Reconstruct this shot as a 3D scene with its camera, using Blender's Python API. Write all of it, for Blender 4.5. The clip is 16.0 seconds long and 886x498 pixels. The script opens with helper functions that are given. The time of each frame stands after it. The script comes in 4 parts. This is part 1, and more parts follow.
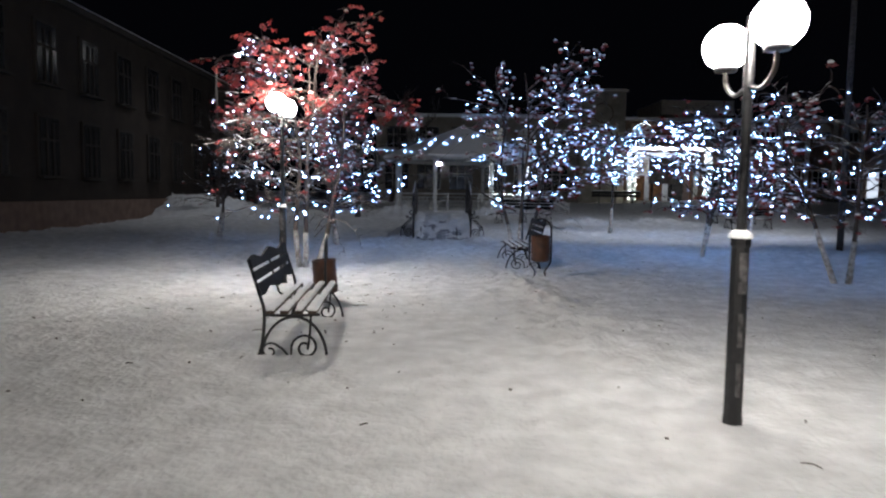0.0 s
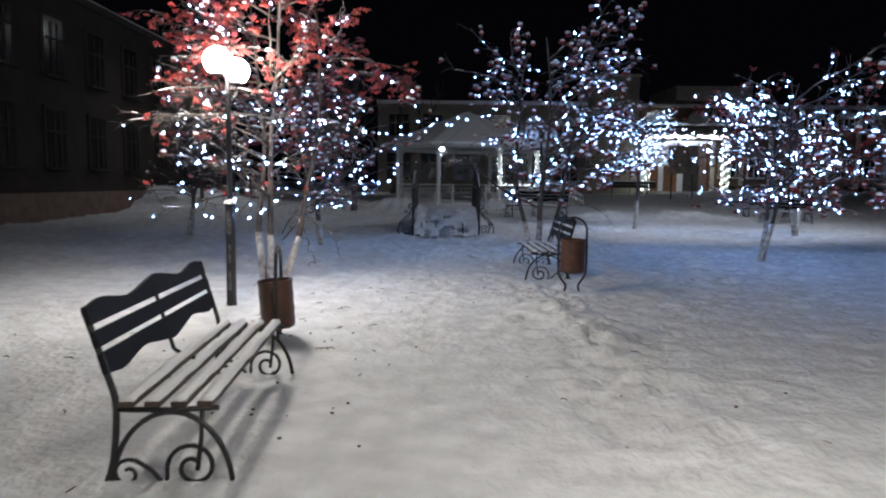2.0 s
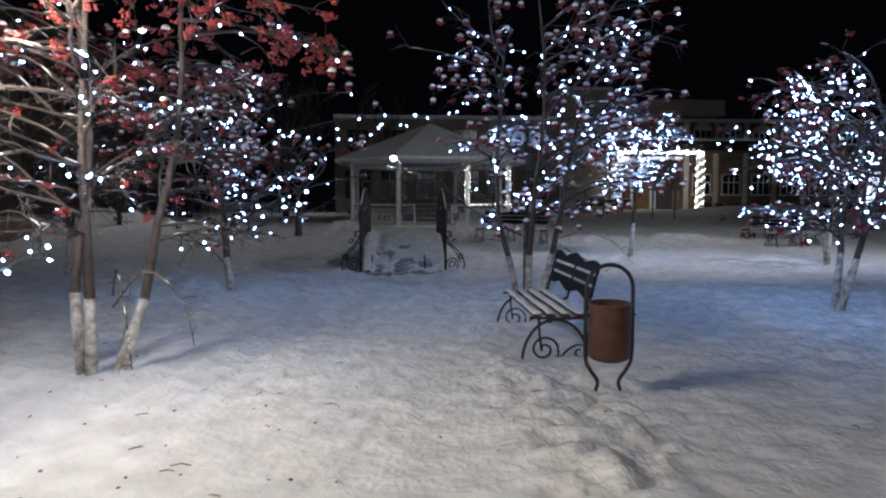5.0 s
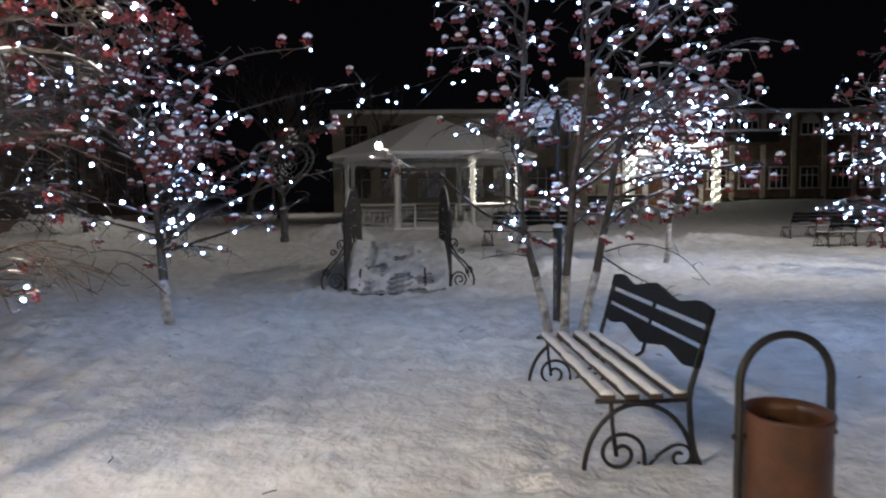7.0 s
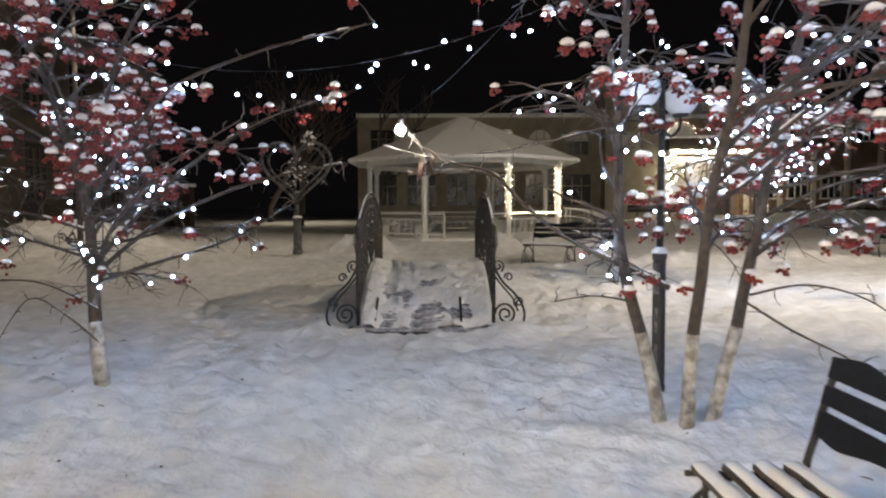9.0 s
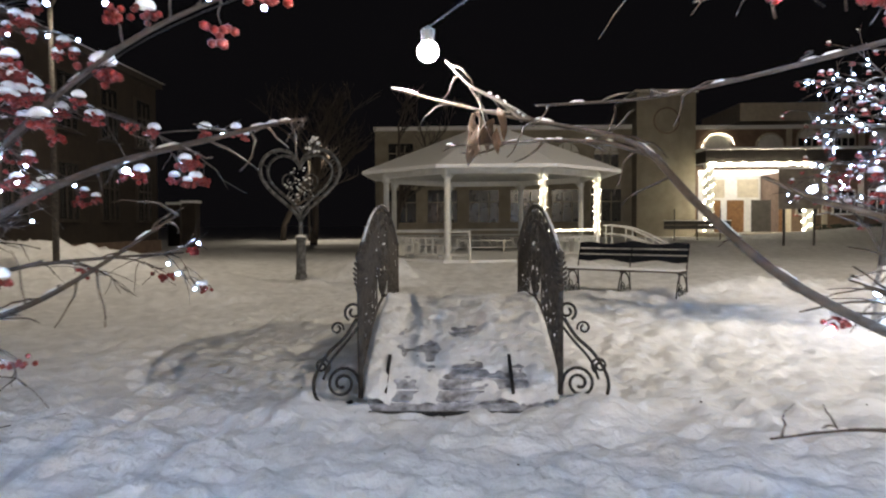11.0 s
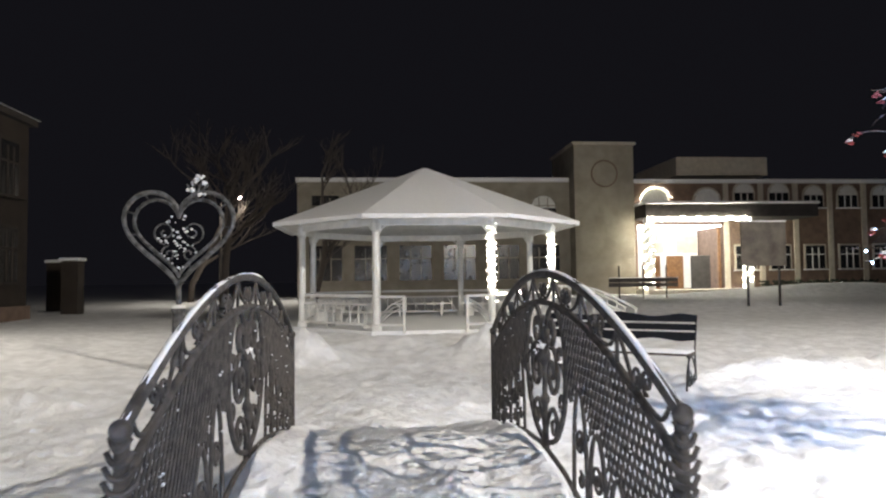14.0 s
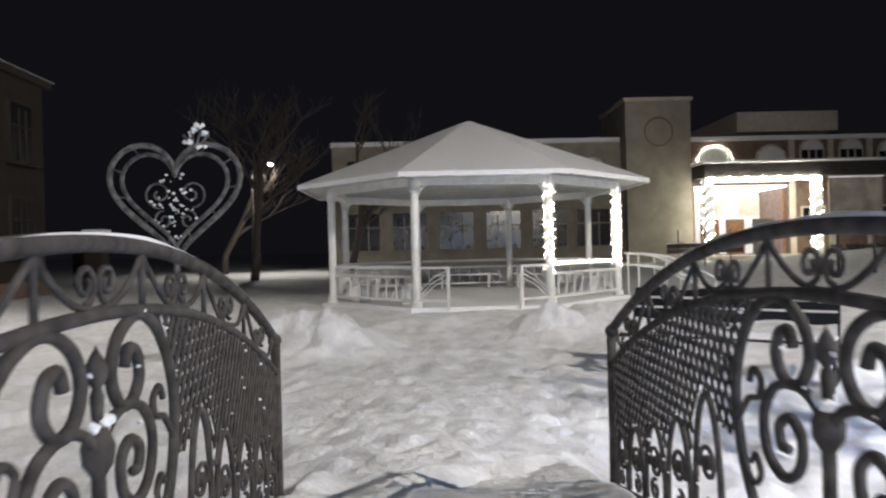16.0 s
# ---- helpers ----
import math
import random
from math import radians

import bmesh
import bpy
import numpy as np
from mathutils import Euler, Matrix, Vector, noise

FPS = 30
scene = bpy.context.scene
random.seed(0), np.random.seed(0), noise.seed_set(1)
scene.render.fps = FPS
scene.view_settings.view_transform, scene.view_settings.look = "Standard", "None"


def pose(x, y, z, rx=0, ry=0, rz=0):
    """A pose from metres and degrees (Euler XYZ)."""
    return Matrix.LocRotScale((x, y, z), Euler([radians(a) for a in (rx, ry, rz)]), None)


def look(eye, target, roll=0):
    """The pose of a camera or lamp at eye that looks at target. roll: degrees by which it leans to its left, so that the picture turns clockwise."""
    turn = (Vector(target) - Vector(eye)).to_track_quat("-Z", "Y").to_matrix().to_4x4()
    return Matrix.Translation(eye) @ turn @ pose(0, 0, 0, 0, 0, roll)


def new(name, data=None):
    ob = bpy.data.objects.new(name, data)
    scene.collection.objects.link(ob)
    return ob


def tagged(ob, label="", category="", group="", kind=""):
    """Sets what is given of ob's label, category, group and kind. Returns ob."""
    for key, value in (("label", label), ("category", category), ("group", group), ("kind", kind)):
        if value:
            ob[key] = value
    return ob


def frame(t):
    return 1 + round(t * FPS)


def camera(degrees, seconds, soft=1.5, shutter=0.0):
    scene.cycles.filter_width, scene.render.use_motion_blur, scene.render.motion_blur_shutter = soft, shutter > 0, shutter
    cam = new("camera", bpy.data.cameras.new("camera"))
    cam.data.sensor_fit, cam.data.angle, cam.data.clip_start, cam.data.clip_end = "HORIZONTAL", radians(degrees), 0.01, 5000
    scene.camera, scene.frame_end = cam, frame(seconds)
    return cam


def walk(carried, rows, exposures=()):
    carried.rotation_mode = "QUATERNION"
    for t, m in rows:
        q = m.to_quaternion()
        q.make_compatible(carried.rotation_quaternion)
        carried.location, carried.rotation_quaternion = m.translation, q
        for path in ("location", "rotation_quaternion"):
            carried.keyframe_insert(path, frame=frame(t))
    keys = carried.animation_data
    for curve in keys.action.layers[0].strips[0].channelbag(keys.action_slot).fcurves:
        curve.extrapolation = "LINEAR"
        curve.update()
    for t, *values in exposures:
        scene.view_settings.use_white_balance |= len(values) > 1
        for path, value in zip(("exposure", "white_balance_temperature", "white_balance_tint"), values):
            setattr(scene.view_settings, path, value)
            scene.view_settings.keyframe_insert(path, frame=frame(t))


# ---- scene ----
# light levels
NIGHT, LAMP_GLOW, LED_GLOW, BIG_GLOW, LOBBY_GLOW, STREET_GLOW, STREET_POWER = 0.01, 260, 105, 420, 0.85, 60, 1150
cam = camera(65.7, 16.0, soft=2.2, shutter=0.4)
EXPOSURES = [(0, 0.0, 5650, 10), (1.5, 0.1, 5650, 10), (3, 0.03, 5600, 10), (4.5, 0.0, 5750, 10), (7, 0.5, 6800, 10), (8, 0.9, 7400, 10), (9, 1.32, 8400, 10), (11.5, 1.72, 7700, 9), (12.5, 1.92, 7300, 9), (13, 2.1, 7100, 9), (14, 2.55, 6850, 9), (15, 2.42, 6650, 9), (16, 2.35, 6550, 10)]
PATH = [
    (0, (1.626, 2.815, 1.464), (1.354, 4.79, 1.3), 0.7),
    (0.5, (1.518, 3.654, 1.456), (1.222, 5.625, 1.286), 1.0),
    (1, (1.412, 4.3, 1.466), (1.117, 6.27, 1.286), 1.0),
    (1.5, (1.328, 5.003, 1.472), (1.04, 6.974, 1.283), 0.4),
    (2, (1.261, 5.595, 1.467), (0.976, 7.565, 1.276), 0.6),
    (2.5, (1.151, 6.22, 1.452), (0.87, 8.191, 1.267), 0.5),
    (3, (1.091, 6.908, 1.488), (0.818, 8.881, 1.303), 0.5),
    (3.5, (1.039, 7.603, 1.519), (0.801, 9.581, 1.349), 0.5),
    (4, (1.022, 8.294, 1.515), (0.815, 10.278, 1.376), 0.7),
    (4.5, (0.933, 8.94, 1.511), (0.74, 10.926, 1.375), 0.4),
    (7, (0.598, 12.357, 1.563), (0.402, 14.342, 1.421), -0.7),
    (7.5, (0.465, 13.033, 1.569), (0.242, 15.015, 1.427), -0.7),
    (8, (0.382, 13.714, 1.577), (0.147, 15.695, 1.437), -0.7),
    (8.5, (0.277, 14.36, 1.603), (0.032, 16.341, 1.472), -0.4),
    (9, (0.138, 15.003, 1.6), (-0.134, 16.981, 1.48), -0.2),
    (11.5, (-0.549, 18.412, 1.604), (-0.881, 20.383, 1.54), -0.4),
    (12, (-0.628, 18.928, 1.701), (-0.964, 20.898, 1.639), -0.4),
    (12.5, (-0.81, 19.56, 1.676), (-1.136, 21.533, 1.63), -0.6),
    (13, (-0.95, 20.165, 1.732), (-1.197, 22.15, 1.732), -0.6),
    (13.5, (-1.024, 20.948, 1.729), (-1.162, 22.943, 1.771), -0.8),
    (14, (-1.067, 21.646, 1.788), (-1.187, 23.64, 1.878), -0.7),
    (14.5, (-1.211, 22.181, 1.765), (-1.311, 24.177, 1.829), -1.5),
    (15, (-1.294, 22.743, 1.805), (-1.4, 24.74, 1.841), -1.5),
    (15.5, (-1.404, 23.399, 1.771), (-1.536, 25.395, 1.784), -1.7),
    (16, (-1.445, 24.1, 1.783), (-1.681, 26.086, 1.784), -1.4),
]
walk(cam, [(t, look(e, g, r)) for t, e, g, r in PATH], EXPOSURES)

# ---------------------------------------------------------------- site axes
# The square is laid out on axes u (across the path) and v (along it), turned by AX degrees.
AX = 8.4
CA, SA = math.cos(radians(AX)), math.sin(radians(AX))


def xy(u, v):
    return CA * u - SA * v, SA * u + CA * v


def site(u, v, z=0.0, turn=0.0):
    x, y = xy(u, v)
    return pose(x, y, z, 0, 0, AX + turn)


# ---------------------------------------------------------------- world and far light
world = bpy.data.worlds.new("night")
scene.world = world
world.use_nodes = True
bg = world.node_tree.nodes["Background"]
bg.inputs["Color"].default_value = (0.10, 0.10, 0.14, 1)
bg.inputs["Strength"].default_value = NIGHT


# ---------------------------------------------------------------- materials
def material(name, color, rough=0.6, metal=0.0, vary=0.15, scale=8.0, bump=0.0, bump_scale=60.0, second=None, spec=0.5, rand=0.0, relief=0.02):
    m = bpy.data.materials.new(name)
    m.use_nodes = True
    n, l = m.node_tree.nodes, m.node_tree.links
    b = n["Principled BSDF"]
    b.inputs["Roughness"].default_value, b.inputs["Metallic"].default_value = rough, metal
    b.inputs["Specular IOR Level"].default_value = spec
    co = n.new("ShaderNodeTexCoord")
    t = n.new("ShaderNodeTexNoise")
    t.inputs["Scale"].default_value, t.inputs["Detail"].default_value = scale, 6
    l.new(co.outputs["Object"], t.inputs["Vector"])
    ramp = n.new("ShaderNodeValToRGB")
    dark = second or [c * (1 - vary) for c in color]
    ramp.color_ramp.elements[0].position, ramp.color_ramp.elements[1].position = 0.35, 0.68
    ramp.color_ramp.elements[0].color = (*dark, 1)
    ramp.color_ramp.elements[1].color = (*[min(1, c * (1 + vary * 0.4)) for c in color], 1)
    l.new(t.outputs["Fac"], ramp.inputs["Fac"])
    out = ramp.outputs["Color"]
    if rand:
        info = n.new("ShaderNodeObjectInfo")
        hsv = n.new("ShaderNodeHueSaturation")
        mp = n.new("ShaderNodeMapRange")
        mp.inputs["To Min"].default_value, mp.inputs["To Max"].default_value = 1 - rand, 1 + rand
        l.new(info.outputs["Random"], mp.inputs["Value"])
        l.new(mp.outputs["Result"], hsv.inputs["Value"])
        l.new(out, hsv.inputs["Color"])
        out = hsv.outputs["Color"]
    l.new(out, b.inputs["Base Color"])
    if bump:
        t2 = n.new("ShaderNodeTexNoise")
        t2.inputs["Scale"].default_value, t2.inputs["Detail"].default_value = bump_scale, 5
        l.new(co.outputs["Object"], t2.inputs["Vector"])
        bp = n.new("ShaderNodeBump")
        bp.inputs["Strength"].default_value, bp.inputs["Distance"].default_value = bump, relief
        l.new(t2.outputs["Fac"], bp.inputs["Height"])
        l.new(bp.outputs["Normal"], b.inputs["Normal"])
    return m


def glow(name, color, strength):
    m = bpy.data.materials.new(name)
    m.use_nodes = True
    b = m.node_tree.nodes["Principled BSDF"]
    b.inputs["Base Color"].default_value = (*[0.8 * c for c in color], 1)
    b.inputs["Emission Color"].default_value = (*color, 1)
    b.inputs["Emission Strength"].default_value = strength
    return m


SNOW = material("snow", (0.82, 0.83, 0.85), 0.7, vary=0.17, scale=3.4, bump=1.0, bump_scale=15, spec=0.25, relief=0.03)
SNOW_CAP = material("snow_cap", (0.84, 0.85, 0.87), 0.7, vary=0.05, scale=20, bump=0.3, bump_scale=90, spec=0.25)
IRON = material("black_iron", (0.016, 0.016, 0.018), 0.42, vary=0.4, scale=30, bump=0.2, bump_scale=160)
IRON_FROST = material("frosted_iron", (0.068, 0.059, 0.053), 0.85, vary=0.5, scale=16, bump=0.3, bump_scale=140, second=(0.024, 0.021, 0.019))
HEART_IRON = material("frost_covered_iron", (0.13, 0.13, 0.135), 0.8, vary=0.7, scale=9, bump=0.3, bump_scale=90, second=(0.03, 0.03, 0.03))
BOARD = material("dark_painted_wood", (0.006, 0.007, 0.011), 0.7, vary=0.4, scale=12, bump=0.2, bump_scale=90, rand=0.2, spec=0.25)
SLAT = material("brown_wood", (0.06, 0.04, 0.028), 0.6, vary=0.4, scale=16, bump=0.25, bump_scale=80, rand=0.2)
RUST = material("brown_bin_paint", (0.083, 0.030, 0.013), 0.4, vary=0.4, scale=9, bump=0.15, bump_scale=50, second=(0.05, 0.022, 0.012))
BARK = material("rowan_bark", (0.075, 0.06, 0.052), 0.8, vary=0.4, scale=18, bump=0.5, bump_scale=70)
WASH = material("whitewash", (0.58, 0.57, 0.54), 0.85, vary=0.35, scale=12, bump=0.5, bump_scale=45, second=(0.22, 0.20, 0.18))
BERRY = material("rowan_berries", (0.25, 0.026, 0.020), 0.45, vary=0.4, scale=25, second=(0.11, 0.012, 0.010))
LEAF = material("dry_leaf", (0.11, 0.07, 0.05), 0.7, vary=0.4, scale=30, bump=0.3, bump_scale=60)
WHITE = material("white_paint", (0.74, 0.74, 0.72), 0.55, vary=0.12, scale=5, bump=0.1, bump_scale=40)
PLANK = material("bridge_planks", (0.40, 0.41, 0.45), 0.75, vary=0.65, scale=11, bump=0.4, bump_scale=40, rand=0.25)
PLASTER = material("ochre_plaster", (0.32, 0.29, 0.24), 0.85, vary=0.2, scale=1.2, bump=0.2, bump_scale=20)
# house wall and trim: near-black albedo stands in for the weak night light
HOUSE = material("dimmed_masonry", (0.034, 0.025, 0.019), 0.9, vary=0.3, scale=1.5, bump=0.3, bump_scale=25)
HOUSE_TRIM = material("dimmed_trim", (0.040, 0.032, 0.026), 0.9, vary=0.3, scale=2.5)
BRICK = material("red_brick_facade", (0.19, 0.13, 0.10), 0.85, vary=0.25, scale=2.5, bump=0.3, bump_scale=30)
TRIM = material("pale_trim", (0.55, 0.50, 0.42), 0.8, vary=0.15, scale=3)
DARK = material("dark_cladding", (0.05, 0.045, 0.045), 0.6, vary=0.3, scale=3)
NOTICE = material("faded_notice", (0.16, 0.14, 0.12), 0.6, vary=0.5, scale=2.0)
PLATE = material("frosted_steel", (0.16, 0.15, 0.15), 0.7, vary=0.6, scale=18, second=(0.03, 0.03, 0.03))
DOORWOOD = material("door_wood", (0.22, 0.11, 0.05), 0.5, vary=0.3, scale=6)
GLASS = material("dark_window_glass", (0.022, 0.022, 0.024), 0.22, vary=0.2, scale=2, spec=0.8)
HEDGE = material("hedge", (0.03, 0.04, 0.025), 0.9, vary=0.5, scale=12, bump=0.8, bump_scale=30)
OPAL_OFF = material("unlit_opal", (0.75, 0.76, 0.78), 0.25, vary=0.05, scale=6)
# strongest globes, for the added lamp behind the start
OPAL = glow("lit_opal", (1.0, 0.86, 0.68), LAMP_GLOW * 1.7)
OPAL_OLD = glow("lit_opal_old_lamp", (1.0, 0.86, 0.68), LAMP_GLOW * 0.75)
OPAL_NEW = glow("lit_opal_new_lamp", (1.0, 0.86, 0.66), LAMP_GLOW * 1.15)
LED = glow("white_led", (0.32, 0.54, 1.0), LED_GLOW)
LED_WARM = glow("warm_led", (1.0, 0.96, 0.78), LED_GLOW * 0.17)
LED_BIG = glow("bright_led", (0.85, 0.93, 1.0), BIG_GLOW)
LOBBY = glow("lobby_light", (0.95, 0.97, 1.0), LOBBY_GLOW)
STREET = glow("street_light", (1.0, 0.93, 0.82), STREET_GLOW)


# ---------------------------------------------------------------- mesh building
ICO = []
_bm = bmesh.new()
bmesh.ops.create_icosphere(_bm, subdivisions=1, radius=1)
ICO = (np.array([v.co[:] for v in _bm.verts]), [[v.index for v in f.verts] for f in _bm.faces])
_bm.free()
_bm = bmesh.new()
bmesh.ops.create_icosphere(_bm, subdivisions=3, radius=1)
BALL = (np.array([v.co[:] for v in _bm.verts]), [[v.index for v in f.verts] for f in _bm.faces])
_bm.free()


class Shape:
    """Collects the faces of one mesh."""

    def __init__(self):
        self.v, self.f, self.n = [], [], 0

    def add(self, verts, faces):
        verts = np.asarray(verts, float)
        k = self.n
        self.v.append(verts)
        self.f.extend([[i + k for i in f] for f in faces])
        self.n += len(verts)
        return self

    def box(self, c, size, m=None):
        x, y, z = [q / 2 for q in size]
        p = np.array([(sx * x, sy * y, sz * z) for sx in (-1, 1) for sy in (-1, 1) for sz in (-1, 1)])
        if m is not None:
            p = p @ np.array(m.to_3x3()).T
        return self.add(p + np.array(c), [(0, 1, 3, 2), (4, 6, 7, 5), (0, 4, 5, 1), (2, 3, 7, 6), (0, 2, 6, 4), (1, 5, 7, 3)])

    def tube(self, pts, radii, sides=6, flat=1.0):
        pts = np.asarray(pts, float)
        k = len(pts)
        radii = np.full(k, radii) if np.isscalar(radii) else np.asarray(radii, float)
        tan = np.gradient(pts, axis=0)
        tan /= np.linalg.norm(tan, axis=1)[:, None] + 1e-9
        ref = np.array((0, 0, 1.0)) if abs(tan[:, 2]).mean() < 0.8 else np.array((1.0, 0, 0))
        a = np.cross(tan, ref)
        bad = np.linalg.norm(a, axis=1) < 0.05
        if bad.all():
            a = np.cross(tan, (0.3, 1, 0.2))
        else:
            good = np.flatnonzero(~bad)
            for i in np.flatnonzero(bad):
                a[i] = a[good[np.argmin(abs(good - i))]]
                a[i] -= tan[i] * a[i].dot(tan[i])
        a /= np.linalg.norm(a, axis=1)[:, None]
        # no sudden half turns of the ring along the tube
        a[1:] *= np.cumprod(np.where((a[1:] * a[:-1]).sum(1) < 0, -1.0, 1.0))[:, None]
        b = np.cross(tan, a)
        ang = np.arange(sides) * 2 * math.pi / sides
        ring = np.cos(ang)[None, :, None] * a[:, None, :] + flat * np.sin(ang)[None, :, None] * b[:, None, :]
        v = (pts[:, None, :] + radii[:, None, None] * ring).reshape(-1, 3)
        f = [(i * sides + j, i * sides + (j + 1) % sides, (i + 1) * sides + (j + 1) % sides, (i + 1) * sides + j)
             for i in range(k - 1) for j in range(sides)]
        f += [tuple(range(sides))[::-1], tuple(range((k - 1) * sides, k * sides))]
        return self.add(v, f)

    def lathe(self, profile, sides=16, c=(0, 0, 0)):
        ang = np.arange(sides) * 2 * math.pi / sides
        v = np.array([(r * math.cos(t) + c[0], r * math.sin(t) + c[1], z + c[2]) for r, z in profile for t in ang])
        f = [(i * sides + j, i * sides + (j + 1) % sides, (i + 1) * sides + (j + 1) % sides, (i + 1) * sides + j)
             for i in range(len(profile) - 1) for j in range(sides)]
        return self.add(v, f)

    def ball(self, c, r, fine=False, squash=1.0):
        v, f = BALL if fine else ICO
        return self.add(v * np.array((r, r, r * squash)) + np.array(c), f)

    def prism(self, outline, y0, y1):
        """An outline of (x, z) drawn out from y0 to y1."""
        k = len(outline)
        v = [(x, y0, z) for x, z in outline] + [(x, y1, z) for x, z in outline]
        f = [(i, (i + 1) % k, k + (i + 1) % k, k + i) for i in range(k)]
        return self.add(v, f + [tuple(range(k))[::-1], tuple(range(k, 2 * k))])

    def mesh(self, name, mat, smooth=False):
        me = bpy.data.meshes.new(name)
        me.from_pydata(np.concatenate(self.v).tolist() if self.v else [], [], self.f)
        me.materials.append(mat)
        bm = bmesh.new()
        bm.from_mesh(me)
        bmesh.ops.recalc_face_normals(bm, faces=bm.faces)
        bm.to_mesh(me)
        bm.free()
        if smooth:
            me.polygons.foreach_set("use_smooth", [True] * len(me.polygons))
        return me

    def make(self, name, mat, parent=None, label="", smooth=False, bevel=0.0, m=None):
        ob = new(name, self.mesh(name, mat, smooth))
        if parent is not None:
            ob.parent = parent
        if m is not None:
            ob.matrix_basis = m
        if bevel:
            mod = ob.modifiers.new("edge", "BEVEL")
            mod.width, mod.segments, mod.limit_method = bevel, 2, "ANGLE"
        return tagged(ob, label) if label else ob


def thing(name, label, category, m, group="", kind=""):
    ob = new(name)
    ob.empty_display_size = 0.2
    ob.matrix_basis = m
    return tagged(ob, label, category, group, kind)


def spiral(cx, cz, r0, r1, a0, a1, n=30):
    """Points of a spiral in a plane: radius r0 at angle a0 (degrees) to r1 at a1."""
    out = []
    for i in range(n):
        t = i / (n - 1)
        r, a = r0 + (r1 - r0) * t, radians(a0 + (a1 - a0) * t)
        out.append((cx + r * math.cos(a), cz + r * math.sin(a)))
    return out


def smooth_line(pts, n=24):
    """A smooth curve through the given points."""
    p = np.array([pts[0], *pts, pts[-1]], float)
    out = []
    for i in range(1, len(p) - 2):
        k = max(3, n // (len(p) - 3))
        for t in np.arange(k) / k:
            a, b, c, d = p[i - 1], p[i], p[i + 1], p[i + 2]
            out.append(0.5 * (2 * b + (c - a) * t + (2 * a - 5 * b + 4 * c - d) * t * t + (3 * b - a - 3 * c + d) * t ** 3))
    out.append(p[-2])
    return np.array(out)


# ---------------------------------------------------------------- ground
def value_noise(x, y, seed=0.0):
    def h(i, j):
        s = np.sin(i * 127.1 + j * 311.7 + seed * 74.7) * 43758.5453
        return s - np.floor(s)
    i, j = np.floor(x), np.floor(y)
    f, g = x - i, y - j
    f, g = f * f * (3 - 2 * f), g * g * (3 - 2 * g)
    return (h(i, j) * (1 - f) + h(i + 1, j) * f) * (1 - g) + (h(i, j + 1) * (1 - f) + h(i + 1, j + 1) * f) * g - 0.5


# snow heaps: u, v, half width, half length, height
HEAPS = [(0.2, 35.6, 1.05, 0.75, 0.5), (-0.6, 36.6, 0.8, 0.8, 0.35), (4.5, 36.4, 0.8, 0.6, 0.42), (5.6, 37.4, 1.0, 0.7, 0.3), (2.4, 37.5, 1.2, 0.5, 0.15),
         (-6.0, 33.0, 3.2, 1.0, 0.32), (-9.5, 37.5, 2.6, 1.8, 0.75), (-12.5, 40.0, 2.0, 2.5, 0.8), (8.3, 32.3, 2.6, 0.55, 0.28),
         (12.0, 33.2, 2.6, 0.6, 0.3), (-3.2, 31.5, 1.6, 0.6, 0.2), (-1.5, 34.6, 0.5, 0.5, 0.2), (6.2, 27.4, 2.0, 0.5, 0.16),
         (3.5, 11.8, 0.35, 2.0, 0.07), (3.2, 13.4, 0.4, 1.2, 0.06), (3.75, 16.9, 0.7, 1.2, -0.055), (0.9, 23.4, 0.4, 0.6, 0.10), (3.25, 23.5, 0.35, 0.5, 0.15),
         (16.0, 48.0, 6.0, 2.0, 0.4), (30.0, 62.0, 9.0, 2.0, 0.8), (4.13, 19.6, 0.5, 0.5, 0.06), (-0.4, 15.3, 0.5, 0.5, 0.05)]


def ground_z(u, v):
    u, v = np.asarray(u, float), np.asarray(v, float)
    z = np.interp(v, [-400, 27, 34, 39, 70, 400], [0, 0, 0.10, 0.42, 0.62, 0.62])
    z = z + 0.34 * np.exp(-((u - 2.0) / 1.5) ** 2) * np.clip((v - 26.3) / 1.2, 0, 1) * np.clip((33.0 - v) / 4.5, 0, 1)
    for a, b, p, q, h in HEAPS:
        z = z + h * np.exp(-((u - a) / p) ** 2 - ((v - b) / q) ** 2)
    return z


